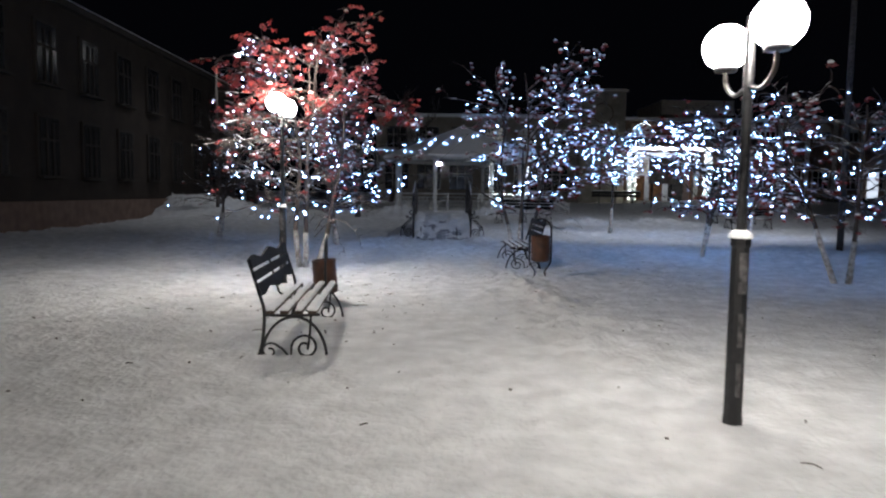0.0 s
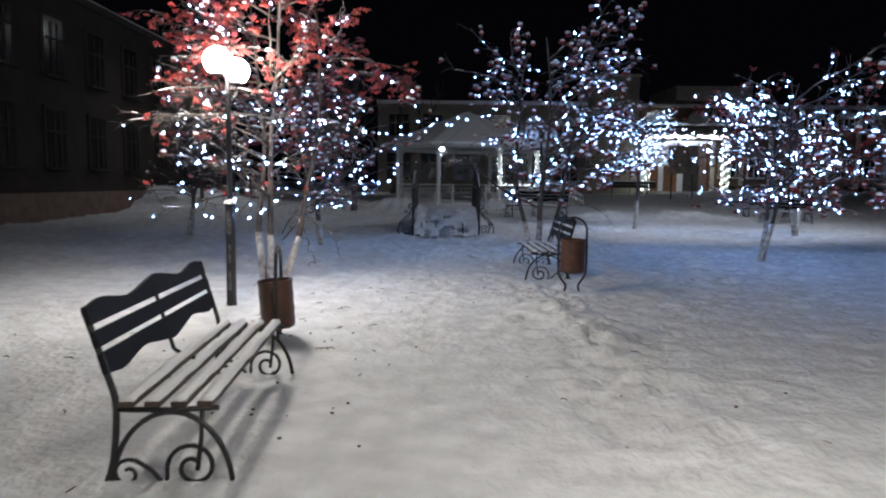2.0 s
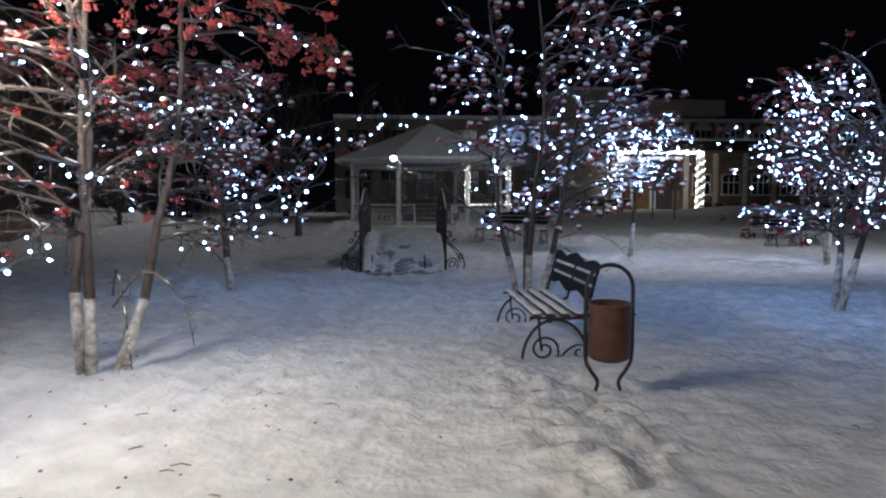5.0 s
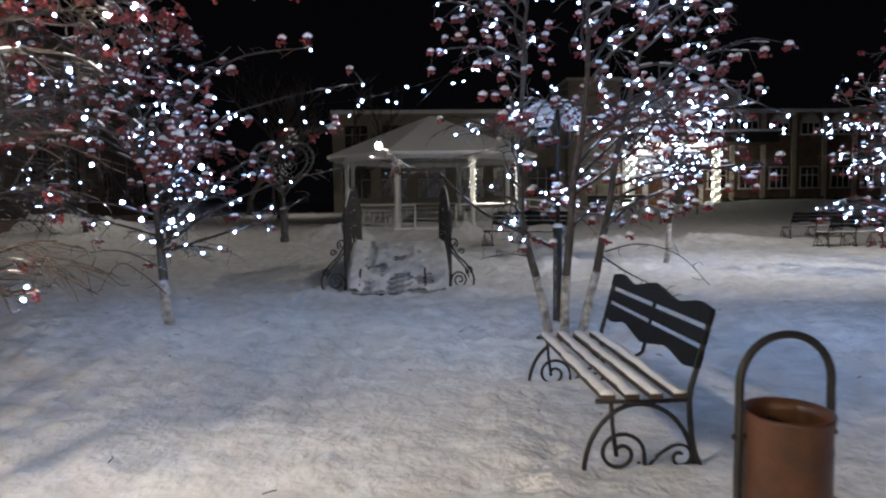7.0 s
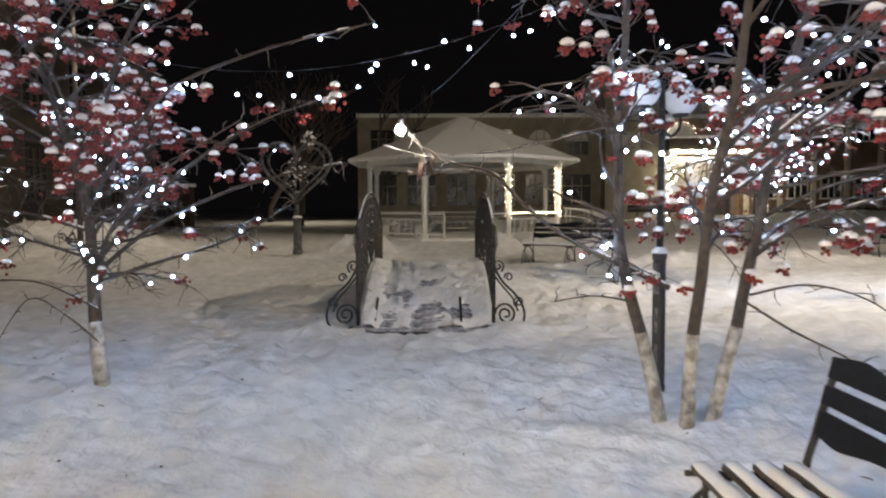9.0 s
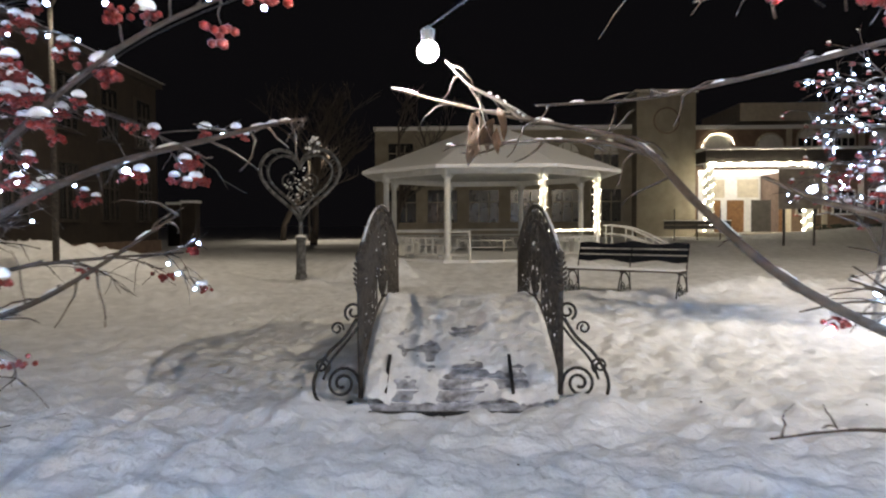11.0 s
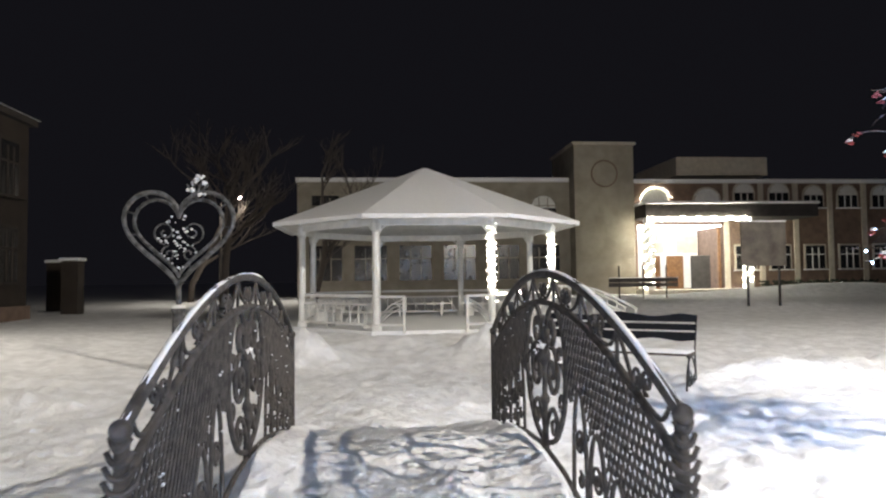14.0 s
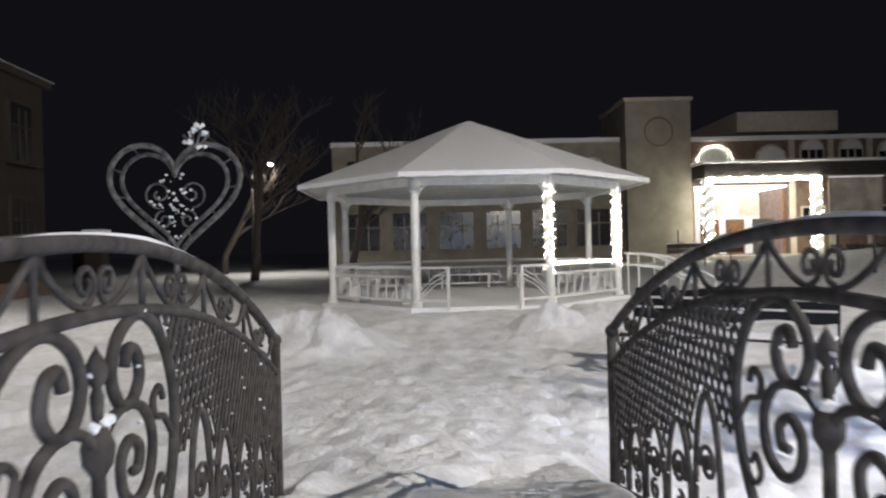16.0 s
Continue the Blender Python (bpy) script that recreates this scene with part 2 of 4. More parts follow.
def lumps(u, v):
    rough = 0.3 + 0.42 * np.clip((v - 11) / 4, 0, 1) + 1.3 * np.exp(-((u - 3.45) / 0.65) ** 2) * np.clip((v - 7) / 2, 0, 1) * np.clip((17 - v) / 2, 0, 1) + 0.5 * np.clip((v - 16.5) / 4, 0, 1) * (1 - 0.45 * np.clip((v - 25) / 3, 0, 1))
    keep = 1 - 0.8 * np.exp(-((u - 3.8) / 0.6) ** 2 - ((v - 16.6) / 1.2) ** 2)
    rough = rough * keep
    calm = np.exp(-((u - 2.0) / 0.9) ** 2) * (v < 19)
    rough = rough * (1 - 0.55 * calm)
    near = np.exp(-((v - 18) / 26) ** 2)
    z = 0.045 * rough * value_noise(u * 2.3, v * 2.3, 1) + 0.055 * rough * value_noise(u * 5.1, v * 5.1, 2) * near
    z = z + 0.062 * rough * value_noise(u * 8, v * 11, 3) * near + 0.04 * value_noise(u * 0.6, v * 0.6, 4) * (0.4 + 0.6 * (v > 22))
    z = z + 0.022 * rough * (0.2 - np.abs(value_noise(u * 3.1, v * 3.1, 7))) * near + 0.022 * rough * (0.2 - np.abs(value_noise(u * 7.3, v * 6.1, 8))) * near
    ridge = np.abs(value_noise(u * 1.1, v * 2.6, 5)) * 0.10 * np.clip((v - 24) / 5, 0, 1)
    bank = sum(h * np.exp(-((u - a) / p) ** 2 - ((v - b) / q) ** 2) for a, b, p, q, h in HEAPS if h > 0.15 and 27 < b < 42)
    z = z + bank * (0.55 * value_noise(u * 1.7, v * 2.1, 11) + 0.5 * value_noise(u * 3.9, v * 4.3, 12) + 0.3 * value_noise(u * 8.3, v * 8.9, 13))
    # trodden clods of snow
    clod = np.clip((v - 13) / 5, 0.12, 1) * np.exp(-((v - 22) / 15) ** 4) * (1 - 0.5 * calm)
    z = z + clod * (0.08 * np.maximum(0, value_noise(u * 3.4 + 0.9 * v, v * 3.9 - 0.8 * u, 21) + 0.02) ** 1.5 + 0.10 * np.maximum(0, value_noise(u * 6.7 + 2.3 * v, v * 6.1 - 1.9 * u, 22)) ** 1.5 + 0.022 * value_noise(u * 9.5 + 4 * v, v * 9.3 - 4 * u, 23))
    # a ring trodden beside the bridge
    ring = np.hypot(u + 0.55, (v - 24.1) * 0.9)
    z = z - 0.03 * np.exp(-((ring - 0.62) / 0.09) ** 2)
    return z - ridge * 0.6


def axis_steps(parts):
    out = []
    for a, b, step in parts:
        out.append(np.arange(a, b, step))
    return np.concatenate([*out, [parts[-1][1]]])


def build_ground():
    us = axis_steps([(-400, -60, 40), (-60, -16, 4), (-16, -7, 0.3), (-7, -3, 0.09), (-3, 7, 0.05), (7, 12, 0.09), (12, 20, 0.4), (20, 60, 4), (60, 400, 40)])
    vs = axis_steps([(-60, -4, 8), (-4, 3, 0.5), (3, 10, 0.075), (10, 31, 0.05), (31, 38, 0.09), (38, 42, 0.2), (42, 76, 1.0), (76, 800, 60)])
    gu, gv = np.meshgrid(us, vs)
    z = ground_z(gu, gv) + lumps(gu, gv)
    rng = np.random.default_rng(4)
    # footprints along the path and round the trees
    for k in range(330):
        if k < 230:
            a, b = rng.normal(2.1, 0.75), rng.uniform(4, 23)
        else:
            a, b = rng.uniform(-2.5, 7), rng.uniform(6, 33)
        t, d = rng.normal(0, 0.35), rng.uniform(0.008, 0.022)
        iu, iv = np.searchsorted(us, [a - 0.3, a + 0.3]), np.searchsorted(vs, [b - 0.35, b + 0.35])
        su, sv = gu[iv[0]:iv[1], iu[0]:iu[1]] - a, gv[iv[0]:iv[1], iu[0]:iu[1]] - b
        p, q = su * math.cos(t) + sv * math.sin(t), -su * math.sin(t) + sv * math.cos(t)
        r = (p / 0.06) ** 2 + (q / 0.15) ** 2
        z[iv[0]:iv[1], iu[0]:iu[1]] += -d * np.exp(-r ** 2) + 0.5 * d * np.exp(-(r - 2.2) ** 2)
    x, y = CA * gu - SA * gv, SA * gu + CA * gv
    nv, nu = gu.shape
    idx = np.arange(nv * nu).reshape(nv, nu)
    faces = np.stack([idx[:-1, :-1], idx[:-1, 1:], idx[1:, 1:], idx[1:, :-1]], -1).reshape(-1, 4)
    me = bpy.data.meshes.new("ground")
    me.from_pydata(np.stack([x, y, z], -1).reshape(-1, 3).tolist(), [], faces.tolist())
    me.polygons.foreach_set("use_smooth", [True] * len(me.polygons))
    me.materials.append(SNOW)
    tagged(new("ground", me), "trampled snow covering the whole square", "ground", kind="structure")


build_ground()


def gz(u, v):
    return float(ground_z(u, v))


# ---------------------------------------------------------------- far buildings
def wall_box(s, u0, u1, v0, v1, z0, z1):
    s.box(((u0 + u1) / 2, (v0 + v1) / 2, (z0 + z1) / 2), (u1 - u0, v1 - v0, z1 - z0))


def arch_outline(w, h, n=10, rise=None):
    r = w / 2
    rise = r if rise is None else rise
    pts = [(-r, 0), (r, 0), (r, h - rise)]
    pts += [(r * math.cos(a), h - rise + rise * math.sin(a)) for a in np.linspace(0, math.pi, n)[1:]]
    return pts


def facade_window(parent, u, v, z, w, h, arched=False, bars=2, turn=0, trim=None):
    """A window set into the wall with frame, glass, glazing bars and sill; looks towards -v."""
    win = new("window")
    win.parent = parent
    win.matrix_basis = pose(u, v, z, 0, 0, turn)
    outer = arch_outline(w + 0.24, h + 0.12) if arched else [(-w / 2 - 0.12, -0.1), (w / 2 + 0.12, -0.1), (w / 2 + 0.12, h + 0.12), (-w / 2 - 0.12, h + 0.12)]
    Shape().prism(outer, -0.10, 0.02).make("surround", trim or TRIM, win)
    inner = arch_outline(w, h) if arched else [(-w / 2, 0), (w / 2, 0), (w / 2, h), (-w / 2, h)]
    Shape().prism(inner, -0.115, -0.102).make("pane", GLASS, win)
    if arched:
        r = w / 2
        fan = [(r * math.cos(a) * 0.97, h - r + 0.02 + r * math.sin(a) * 0.95) for a in np.linspace(0, math.pi, 12)]
        Shape().prism(fan, -0.135, -0.118).make("fan_panel", WHITE, win, "white blind panel in the arch")
    for i in range(1, bars + 1):
        Shape().box((-w / 2 + w * i / (bars + 1), -0.13, h * 0.46), (0.07, 0.05, h * 0.9)).make("glazing_bar", trim or WHITE, win)
    Shape().box((0, -0.13, h * 0.62), (w * 0.98, 0.045, 0.07)).make("transom", trim or WHITE, win)
    Shape().box((0, -0.18, -0.06), (w + 0.4, 0.3, 0.08)).make("sill", trim or SNOW_CAP, win, "" if trim else "snow-covered sill")


def culture_hall():
    b = thing("hall_building", "two-storey brick and plaster hall with lit entrance porch", "building", site(0, 0))
    s = Shape()
    wall_box(s, -4, 15.8, 71, 90, 0, 8.9)
    s.make("plaster_wing", PLASTER, b)
    s = Shape()
    wall_box(s, -4.1, 15.75, 70.85, 90.1, 8.9, 9.2)
    s.make("eave", SNOW_CAP, b, "snow-covered eaves")
    s = Shape()
    wall_box(s, 15.8, 20.2, 69.6, 76, 0, 11.4)
    s.make("tower", PLASTER, b, bevel=0.03)
    s = Shape()
    wall_box(s, 15.65, 20.35, 69.45, 76.1, 11.4, 11.6)
    s.make("tower_cornice", TRIM, b)
    s = Shape()
    s.lathe([(0.9, 0), (1.0, 0.05), (0.9, 0.10)], 24, (0, 0, 0))
    ring = s.make("tower_medallion", BRICK, b)
    ring.matrix_basis = pose(18, 69.58, 9.3, 90, 0, 0)
    s = Shape()
    wall_box(s, 20.9, 27.6, 71, 90, 5.7, 8.8)
    wall_box(s, 20.9, 27.6, 75.5, 90, 0, 5.69)
    s.make("entrance_bay", BRICK, b)
    for u0, u1 in ((20.2, 20.9), (27.6, 62)):
        s = Shape()
        wall_box(s, u0, u1, 71, 90, 0, 8.8)
        s.make("brick_wing", BRICK, b)
    s = Shape()
    wall_box(s, 20.4, 62, 70.8, 90.1, 8.8, 9.1)
    s.make("eave", SNOW_CAP, b, "snow-covered eaves")
    s = Shape()
    wall_box(s, 24.3, 31.5, 71.6, 80, 9.5, 10.9)
    s.make("roof_block", TRIM, b)
    # porch
    s = Shape()
    wall_box(s, 20.3, 33.0, 67.8, 70.99, 6.0, 6.9)
    s.make("porch_canopy", DARK, b, bevel=0.04)
    s = Shape()
    wall_box(s, 20.2, 33.1, 67.7, 70.98, 6.905, 7.1)
    s.make("canopy_snow", SNOW_CAP, b, bevel=0.06)
    s = Shape()
    wall_box(s, 20.25, 31.5, 67.4, 70.99, 0, 0.9)
    wall_box(s, 21.0, 30.0, 66.9, 67.39, 0, 0.55)
    s.make("porch_steps", TRIM, b)
    for u in (20.7, 27.9):
        s = Shape()
        wall_box(s, u - 0.28, u + 0.28, 68.0, 68.56, 0.9, 6.0)
        s.make("porch_pillar", WHITE, b, bevel=0.03)
        s = Shape()
        for k in range(24):
            for a in range(2):
                an = k * 0.9 + a * math.pi
                s.ball((u + 0.33 * math.cos(an), 68.28 + 0.33 * math.sin(an), 1.1 + k * 0.2), 0.06)
        tagged(s.make("pillar_garland", LED_WARM, b, "glowing garland wound round the pillar"), kind="stuff")
    s = Shape()
    wall_box(s, 20.95, 27.55, 75.3, 75.49, 0.9, 5.7)
    s.make("lobby_back", WHITE, b)
    s = Shape()
    wall_box(s, 21.0, 27.5, 71.2, 75.2, 5.55, 5.69)
    s.make("lobby_ceiling_light", LOBBY, b)
    s = Shape()
    wall_box(s, 21.2, 27.4, 68.4, 70.6, 5.9, 5.99)
    s.make("porch_light", LOBBY, b)
    for u, w, mt in ((22.2, 1.3, DOORWOOD), (24.0, 1.3, DOORWOOD), (26.0, 1.5, DARK)):
        s = Shape()
        wall_box(s, u - w / 2, u + w / 2, 71.6, 71.72, 0.9, 3.4)
        s.make("entrance_door", mt, b, bevel=0.02)
    for u in (22.3, 24.9):
        s = Shape()
        wall_box(s, u - 0.8, u + 0.8, 71.5, 71.56, 3.6, 5.0)
        s.make("entrance_poster", TRIM, b)
    for u in (27.4, 30.2):
        s = Shape()
        wall_box(s, u - 0.1, u + 0.1, 71.4, 71.6, 0.9, 5.6)
        s.make("mullion", DOORWOOD, b)
    s = Shape()
    for k in range(26):
        a = math.pi * k / 25
        s.ball((22.3 + 1.25 * math.cos(a), 70.75, 7.25 + 1.25 * math.sin(a)), 0.018)
    tagged(s.make("arch_garland", LED_WARM, b, "garland round the arched window"), kind="stuff")
    s = Shape()
    for k in range(60):
        s.ball((20.5 + k * 0.124, 67.72, 5.86 + 0.10 * math.sin(k * 0.7)), 0.055)
    tagged(s.make("canopy_garland", LED_WARM, b, "glowing garland along the canopy"), kind="stuff")
    # windows
    for k in range(12):
        u = 29.2 + 2.75 * k
        facade_window(b, u, 71, 6.95 if k > 1 else 7.15, 1.5, 1.65, True)
        facade_window(b, u, 71, 2.3, 1.5, 1.75)
    for u in (22.3, 26.3):
        facade_window(b, u, 71, 7.2, 2.0, 1.2, True)
    for u in (-2.0, 1.2, 4.4, 7.6, 10.8, 13.8):
        facade_window(b, u, 71, 5.9, 1.9, 2.0, u > 9, trim=PLASTER)
        facade_window(b, u, 71, 1.8, 2.3, 2.5, trim=PLASTER)
    for k in range(13):
        s = Shape()
        wall_box(s, 27.75 + 2.75 * k - 0.2, 27.75 + 2.75 * k + 0.2, 70.86, 70.99, 0.6, 8.79)
        s.make("pilaster", TRIM, b)
    # second lit doorway further along
    s = Shape()
    wall_box(s, 44.9, 45.9, 70.7, 70.85, 1.2, 4.4)
    s.make("lit_sign", LOBBY, b)


def side_house():
    b = thing("street_house", "long two-storey plastered house along the street", "building", site(0, 0))
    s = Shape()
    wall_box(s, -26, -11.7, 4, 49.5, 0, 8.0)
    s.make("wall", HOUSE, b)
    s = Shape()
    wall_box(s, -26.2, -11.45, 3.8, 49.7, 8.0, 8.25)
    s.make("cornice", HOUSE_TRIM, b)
    s = Shape()
    s.prism([(-26.3, 8.25), (-11.35, 8.25), (-18.8, 10.2)], 3.7, 49.8)
    s.make("roof", SNOW_CAP, b, "snow-covered roof")
    s = Shape()
    wall_box(s, -11.69, -11.55, 4, 49.5, 0, 1.0)
    s.make("plinth", BRICK, b)
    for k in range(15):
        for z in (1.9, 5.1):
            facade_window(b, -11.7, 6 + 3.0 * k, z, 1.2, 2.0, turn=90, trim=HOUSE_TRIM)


culture_hall()
side_house()


# ---------------------------------------------------------------- benches
def wavy(x0, x1, base, edge, n=44):
    """Outline of a backrest board whose one edge is scalloped: base is the straight edge, edge the mean of the wavy one."""
    sign = 1 if edge > base else -1
    pts = []
    for i in range(n + 1):
        t = i / n
        # low ends, a lobe near each end, a higher cusped lobe in the middle
        d = abs(t - 0.5) * 2
        w = 0.034 * math.exp(-(d / 0.22) ** 2) + 0.022 * math.exp(-((d - 0.8) / 0.13) ** 2) - 0.020 * math.exp(-((d - 0.45) / 0.16) ** 2) + 0.006 * math.exp(-(d / 0.05) ** 2) - 0.012
        pts.append((x0 + (x1 - x0) * t, edge + sign * w))
    return [(x1, base), (x0, base)] + pts if sign > 0 else [(x0, base), (x1, base)] + pts[::-1]


def build_bench(m, length=1.8, frames=2, lean=18.5, label="dark wooden bench with scrolled black iron legs, snowy seat"):
    """Seat looks towards +x, length along y from 0."""
    b = thing("park_bench", label, "bench", m, group="park benches")
    top = -0.002 - 0.32 * math.tan(radians(lean))
    for k in range(frames):
        y = 0.016 + (length - 0.032) * k / (frames - 1)
        s = Shape()

        def bar(pts, r=0.012):
            s.tube([(p[0], y, p[1]) for p in pts], r, 6)
        bar(smooth_line([(-0.03, 0.0), (0.02, 0.16), (0.04, 0.42), (0.005, 0.58), (top, 0.90)], 16), 0.016)
        bar([(0.03, 0.41), (0.30, 0.405), (0.53, 0.415)], 0.014)
        bar([(0.30 - 0.29 * math.cos(a), 0.395 * math.sin(a)) for a in np.linspace(0.05, math.pi, 22)], 0.014)
        bar(spiral(0.40, 0.115, 0.125, 0.03, 175, -330), 0.012)
        bar(smooth_line([(0.275, 0.12), (0.265, 0.03), (0.20, 0.10), (0.12, 0.155)], 14), 0.011)
        bar(spiral(0.085, 0.085, 0.075, 0.02, 60, 480), 0.010)
        bar([(0.45, 0.41), (0.44, 0.25), (0.42, 0.10)], 0.012)
        s.make("iron_frame", IRON, b, "black wrought iron end frame with scrolls", smooth=True)
    for i in range(4):
        x = 0.09 + 0.125 * i
        Shape().box((x, length / 2, 0.435), (0.075, length, 0.028)).make("seat_slat", SLAT, b, bevel=0.005)
        s = Shape()
        n = 70
        rows = []
        seed = i + length
        for j in range(n + 1):
            y = 0.01 + (length - 0.02) * j / n
            thin = float(value_noise(np.array(y * 5.0), np.array(seed * 3.7), 31))
            h = 0.020 + 0.022 * thin
            w = 0.033 + 0.012 * float(value_noise(np.array(y * 9.0), np.array(seed * 2.3), 32))
            o = 0.010 * float(value_noise(np.array(y * 6.0), np.array(seed * 1.9), 33))
            rows += [(x + o - w, y, 0.4495), (x + o - w * 0.7, y, 0.4495 + h), (x + o + w * 0.7, y, 0.4495 + h), (x + o + w, y, 0.4495)]
        f = [(4 * j + a, 4 * j + a + 1, 4 * j + a + 5, 4 * j + a + 4) for j in range(n) for a in range(3)]
        s.add(rows, f + [(0, 1, 2, 3), (4 * n + 3, 4 * n + 2, 4 * n + 1, 4 * n)])
        s.make("slat_snow", SNOW_CAP, b, "snow lying on the slat", smooth=True)
    tilt = pose(-0.002, 0, 0.60, 0, -lean, 0)

    def board(outline):
        s = Shape()
        s.prism(outline, -0.014, 0.014)
        ob = s.make("back_board", BOARD, b, bevel=0.004)
        ob.matrix_basis = tilt @ pose(0, 0, 0, 0, 0, 90)
    board(wavy(0, length, 0.232, 0.335))
    board([(0, 0.118), (length, 0.118), (length, 0.200), (0, 0.200)])
    board(wavy(0, length, 0.088, -0.025))
    s = Shape()
    s.tube([tilt @ Vector((-0.02, length / 2, -0.12)), tilt @ Vector((-0.02, length / 2, 0.1)), tilt @ Vector((-0.02, length / 2, 0.31))], 0.012, 6)
    s.tube(smooth_line([tuple(tilt @ Vector((-0.02, length / 2, -0.12))), (0.06, length / 2, 0.45), (0.14, length / 2, 0.42)], 10), 0.012, 6)
    s.make("back_brace", IRON, b, smooth=True)
    return b


build_bench(site(0.46, 8.57, -0.05, 3.4), 1.92, lean=16)
build_bench(site(4.07, 17.91, -0.06, 180) @ Matrix.Diagonal((1.14, 1.0, 1.06, 1.0)), 1.90, lean=13)
build_bench(site(4.98, 33.5, 0.09, -127) @ Matrix.Diagonal((1.1, 1.0, 1.2, 1.0)), 2.5, 3, label="long dark wooden bench before the white gazebo, snowy")
build_bench(site(16.3, 31.6, 0.05, 100), 1.9, 3, label="dark wooden bench in deep snow on the open lawn")
build_bench(site(17.0, 34.6, 0.1, 95), 1.9, 3, label="dark wooden bench in deep snow on the open lawn")


# ---------------------------------------------------------------- litter bins
def build_bin(m, low, high, hoop, label, swing=0.0):
    b = thing("litter_bin", label, "litter bin", m, group="litter bins")
    s = Shape()
    w = 0.185
    left = smooth_line([(-0.10, 0), (-0.085, 0.08), (-0.15, 0.18), (-w, 0.30), (-w, hoop - w)], 20).tolist()
    arch = [(-w * math.cos(a), hoop - w + w * math.sin(a)) for a in np.linspace(0.08, math.pi - 0.08, 24)]
    right = [(-x, z) for x, z in left[::-1]]
    s.tube([(x, 0, z) for x, z in left + arch + right], 0.016, 8)
    s.make("hoop_stand", IRON, b, "black steel hoop on bent legs", smooth=True)
    s = Shape()
    r = 0.158
    h = high - low
    prof = [(0.0, 0), (r * 0.8, 0.004), (r * 0.96, 0.02), (r, 0.05)]
    prof += [(r + (0.004 if k % 4 == 0 else 0), 0.05 + (h - 0.06) * k / 12) for k in range(1, 12)]
    prof += [(r + 0.006, h - 0.012), (r + 0.006, h), (r - 0.006, h), (r - 0.008, h - 0.05), (r - 0.012, 0.06), (0, 0.05)]
    s.lathe(prof, 28)
    s.make("drum", RUST, b, "brown painted metal drum, scratched", smooth=True, m=pose(0, 0, low, swing, 0, 0))
    for d in (-1, 1):
        Shape().tube([(d * (w + 0.025), 0, high - 0.10), (d * w, 0, high - 0.10), (d * (r - 0.004), 0, high - 0.10)], 0.012, 8).make("pivot", IRON, b)


build_bin(site(0.54, 11.74, 0.0, 96), 0.09, 0.55, 0.86, "brown metal litter bin hanging in a hoop by a bench", -4)
build_bin(site(3.875, 14.74, 0.0, 4) @ Matrix.Diagonal((1.05, 1.05, 1.02, 1.0)), 0.25, 0.705, 1.0, "scratched brown metal litter bin in a black hoop stand", 2)


# ---------------------------------------------------------------- lamp posts
def build_lamp(m, top, lit, label, opal=None):
    b = thing("lamp_post", label, "lamp post", m, group="globe lamps")
    s = Shape()
    s.lathe([(0.064, -0.05), (0.064, 0.04), (0.060, 0.06), (0.058, 1.14), (0.066, 1.16), (0.066, 1.20), (0.03, 1.23)], 8)
    s.make("base_column", IRON, b, "thick dark steel base column", bevel=0.004)
    s = Shape()
    s.box((0, -0.055, 0.98), (0.05, 0.012, 0.26))
    s.make("access_plate", PLATE, b, "dull grey frosted access plate", bevel=0.003)
    for z in (0.3, 0.62):
        Shape().box((0, -0.055, z), (0.03, 0.008, 0.22)).make("frost_streak", PLATE, b, "streak of frost on the column", bevel=0.002)
    s = Shape()
    s.lathe([(0.074, 1.201), (0.068, 1.225), (0.045, 1.25), (0.0, 1.258)], 12)
    s.make("snow_cap", SNOW_CAP, b, smooth=True)
    s = Shape()
    s.tube([(0, 0, 1.2), (0, 0, top - 0.1), (0, 0, top + 0.12)], [0.032, 0.03, 0.026], 10)
    s.make("pole", IRON, b, smooth=True)
    for d in (-1, 1):
        s = Shape()
        s.tube(smooth_line([(0, 0, top - 0.30), (0, d * 0.18, top - 0.34), (0, d * 0.33, top - 0.26), (0, d * 0.35, top - 0.15)], 14), 0.014, 8)
        s.lathe([(0.0, top - 0.165), (0.07, top - 0.16), (0.075, top - 0.13), (0.05, top - 0.12)], 16, (0, d * 0.35, 0))
        s.make("arm", IRON, b, smooth=True)
        s = Shape()
        s.ball((0, d * 0.35, top), 0.15, True)
        s.make("globe", (opal or OPAL) if lit else OPAL_OFF, b, "glowing opal globe" if lit else "unlit opal globe with snow on top", smooth=True)
        s = Shape()
        s.lathe([(0.10, top + 0.118), (0.085, top + 0.15), (0.04, top + 0.172), (0, top + 0.176)], 16, (0, d * 0.35, 0))
        if not lit:
            s.make("snow_cap", SNOW_CAP, b, smooth=True)
    return b


build_lamp(site(3.94, 6.85), 2.45, True, "black lamp post with two glowing globe lights", OPAL_OLD)
build_lamp(site(-0.41, 13.4), 2.78, True, "black lamp post with two glowing globe lights among branches", OPAL_NEW)
# added behind the start, never in view, to brighten the foreground snow
build_lamp(site(-0.41, -0.3), 2.6, True, "added unseen lamp post with two globes, lighting the foreground")
build_lamp(site(4.27, 20.75, 0, -45), 2.56, False, "black lamp post with two unlit snow-capped globes")


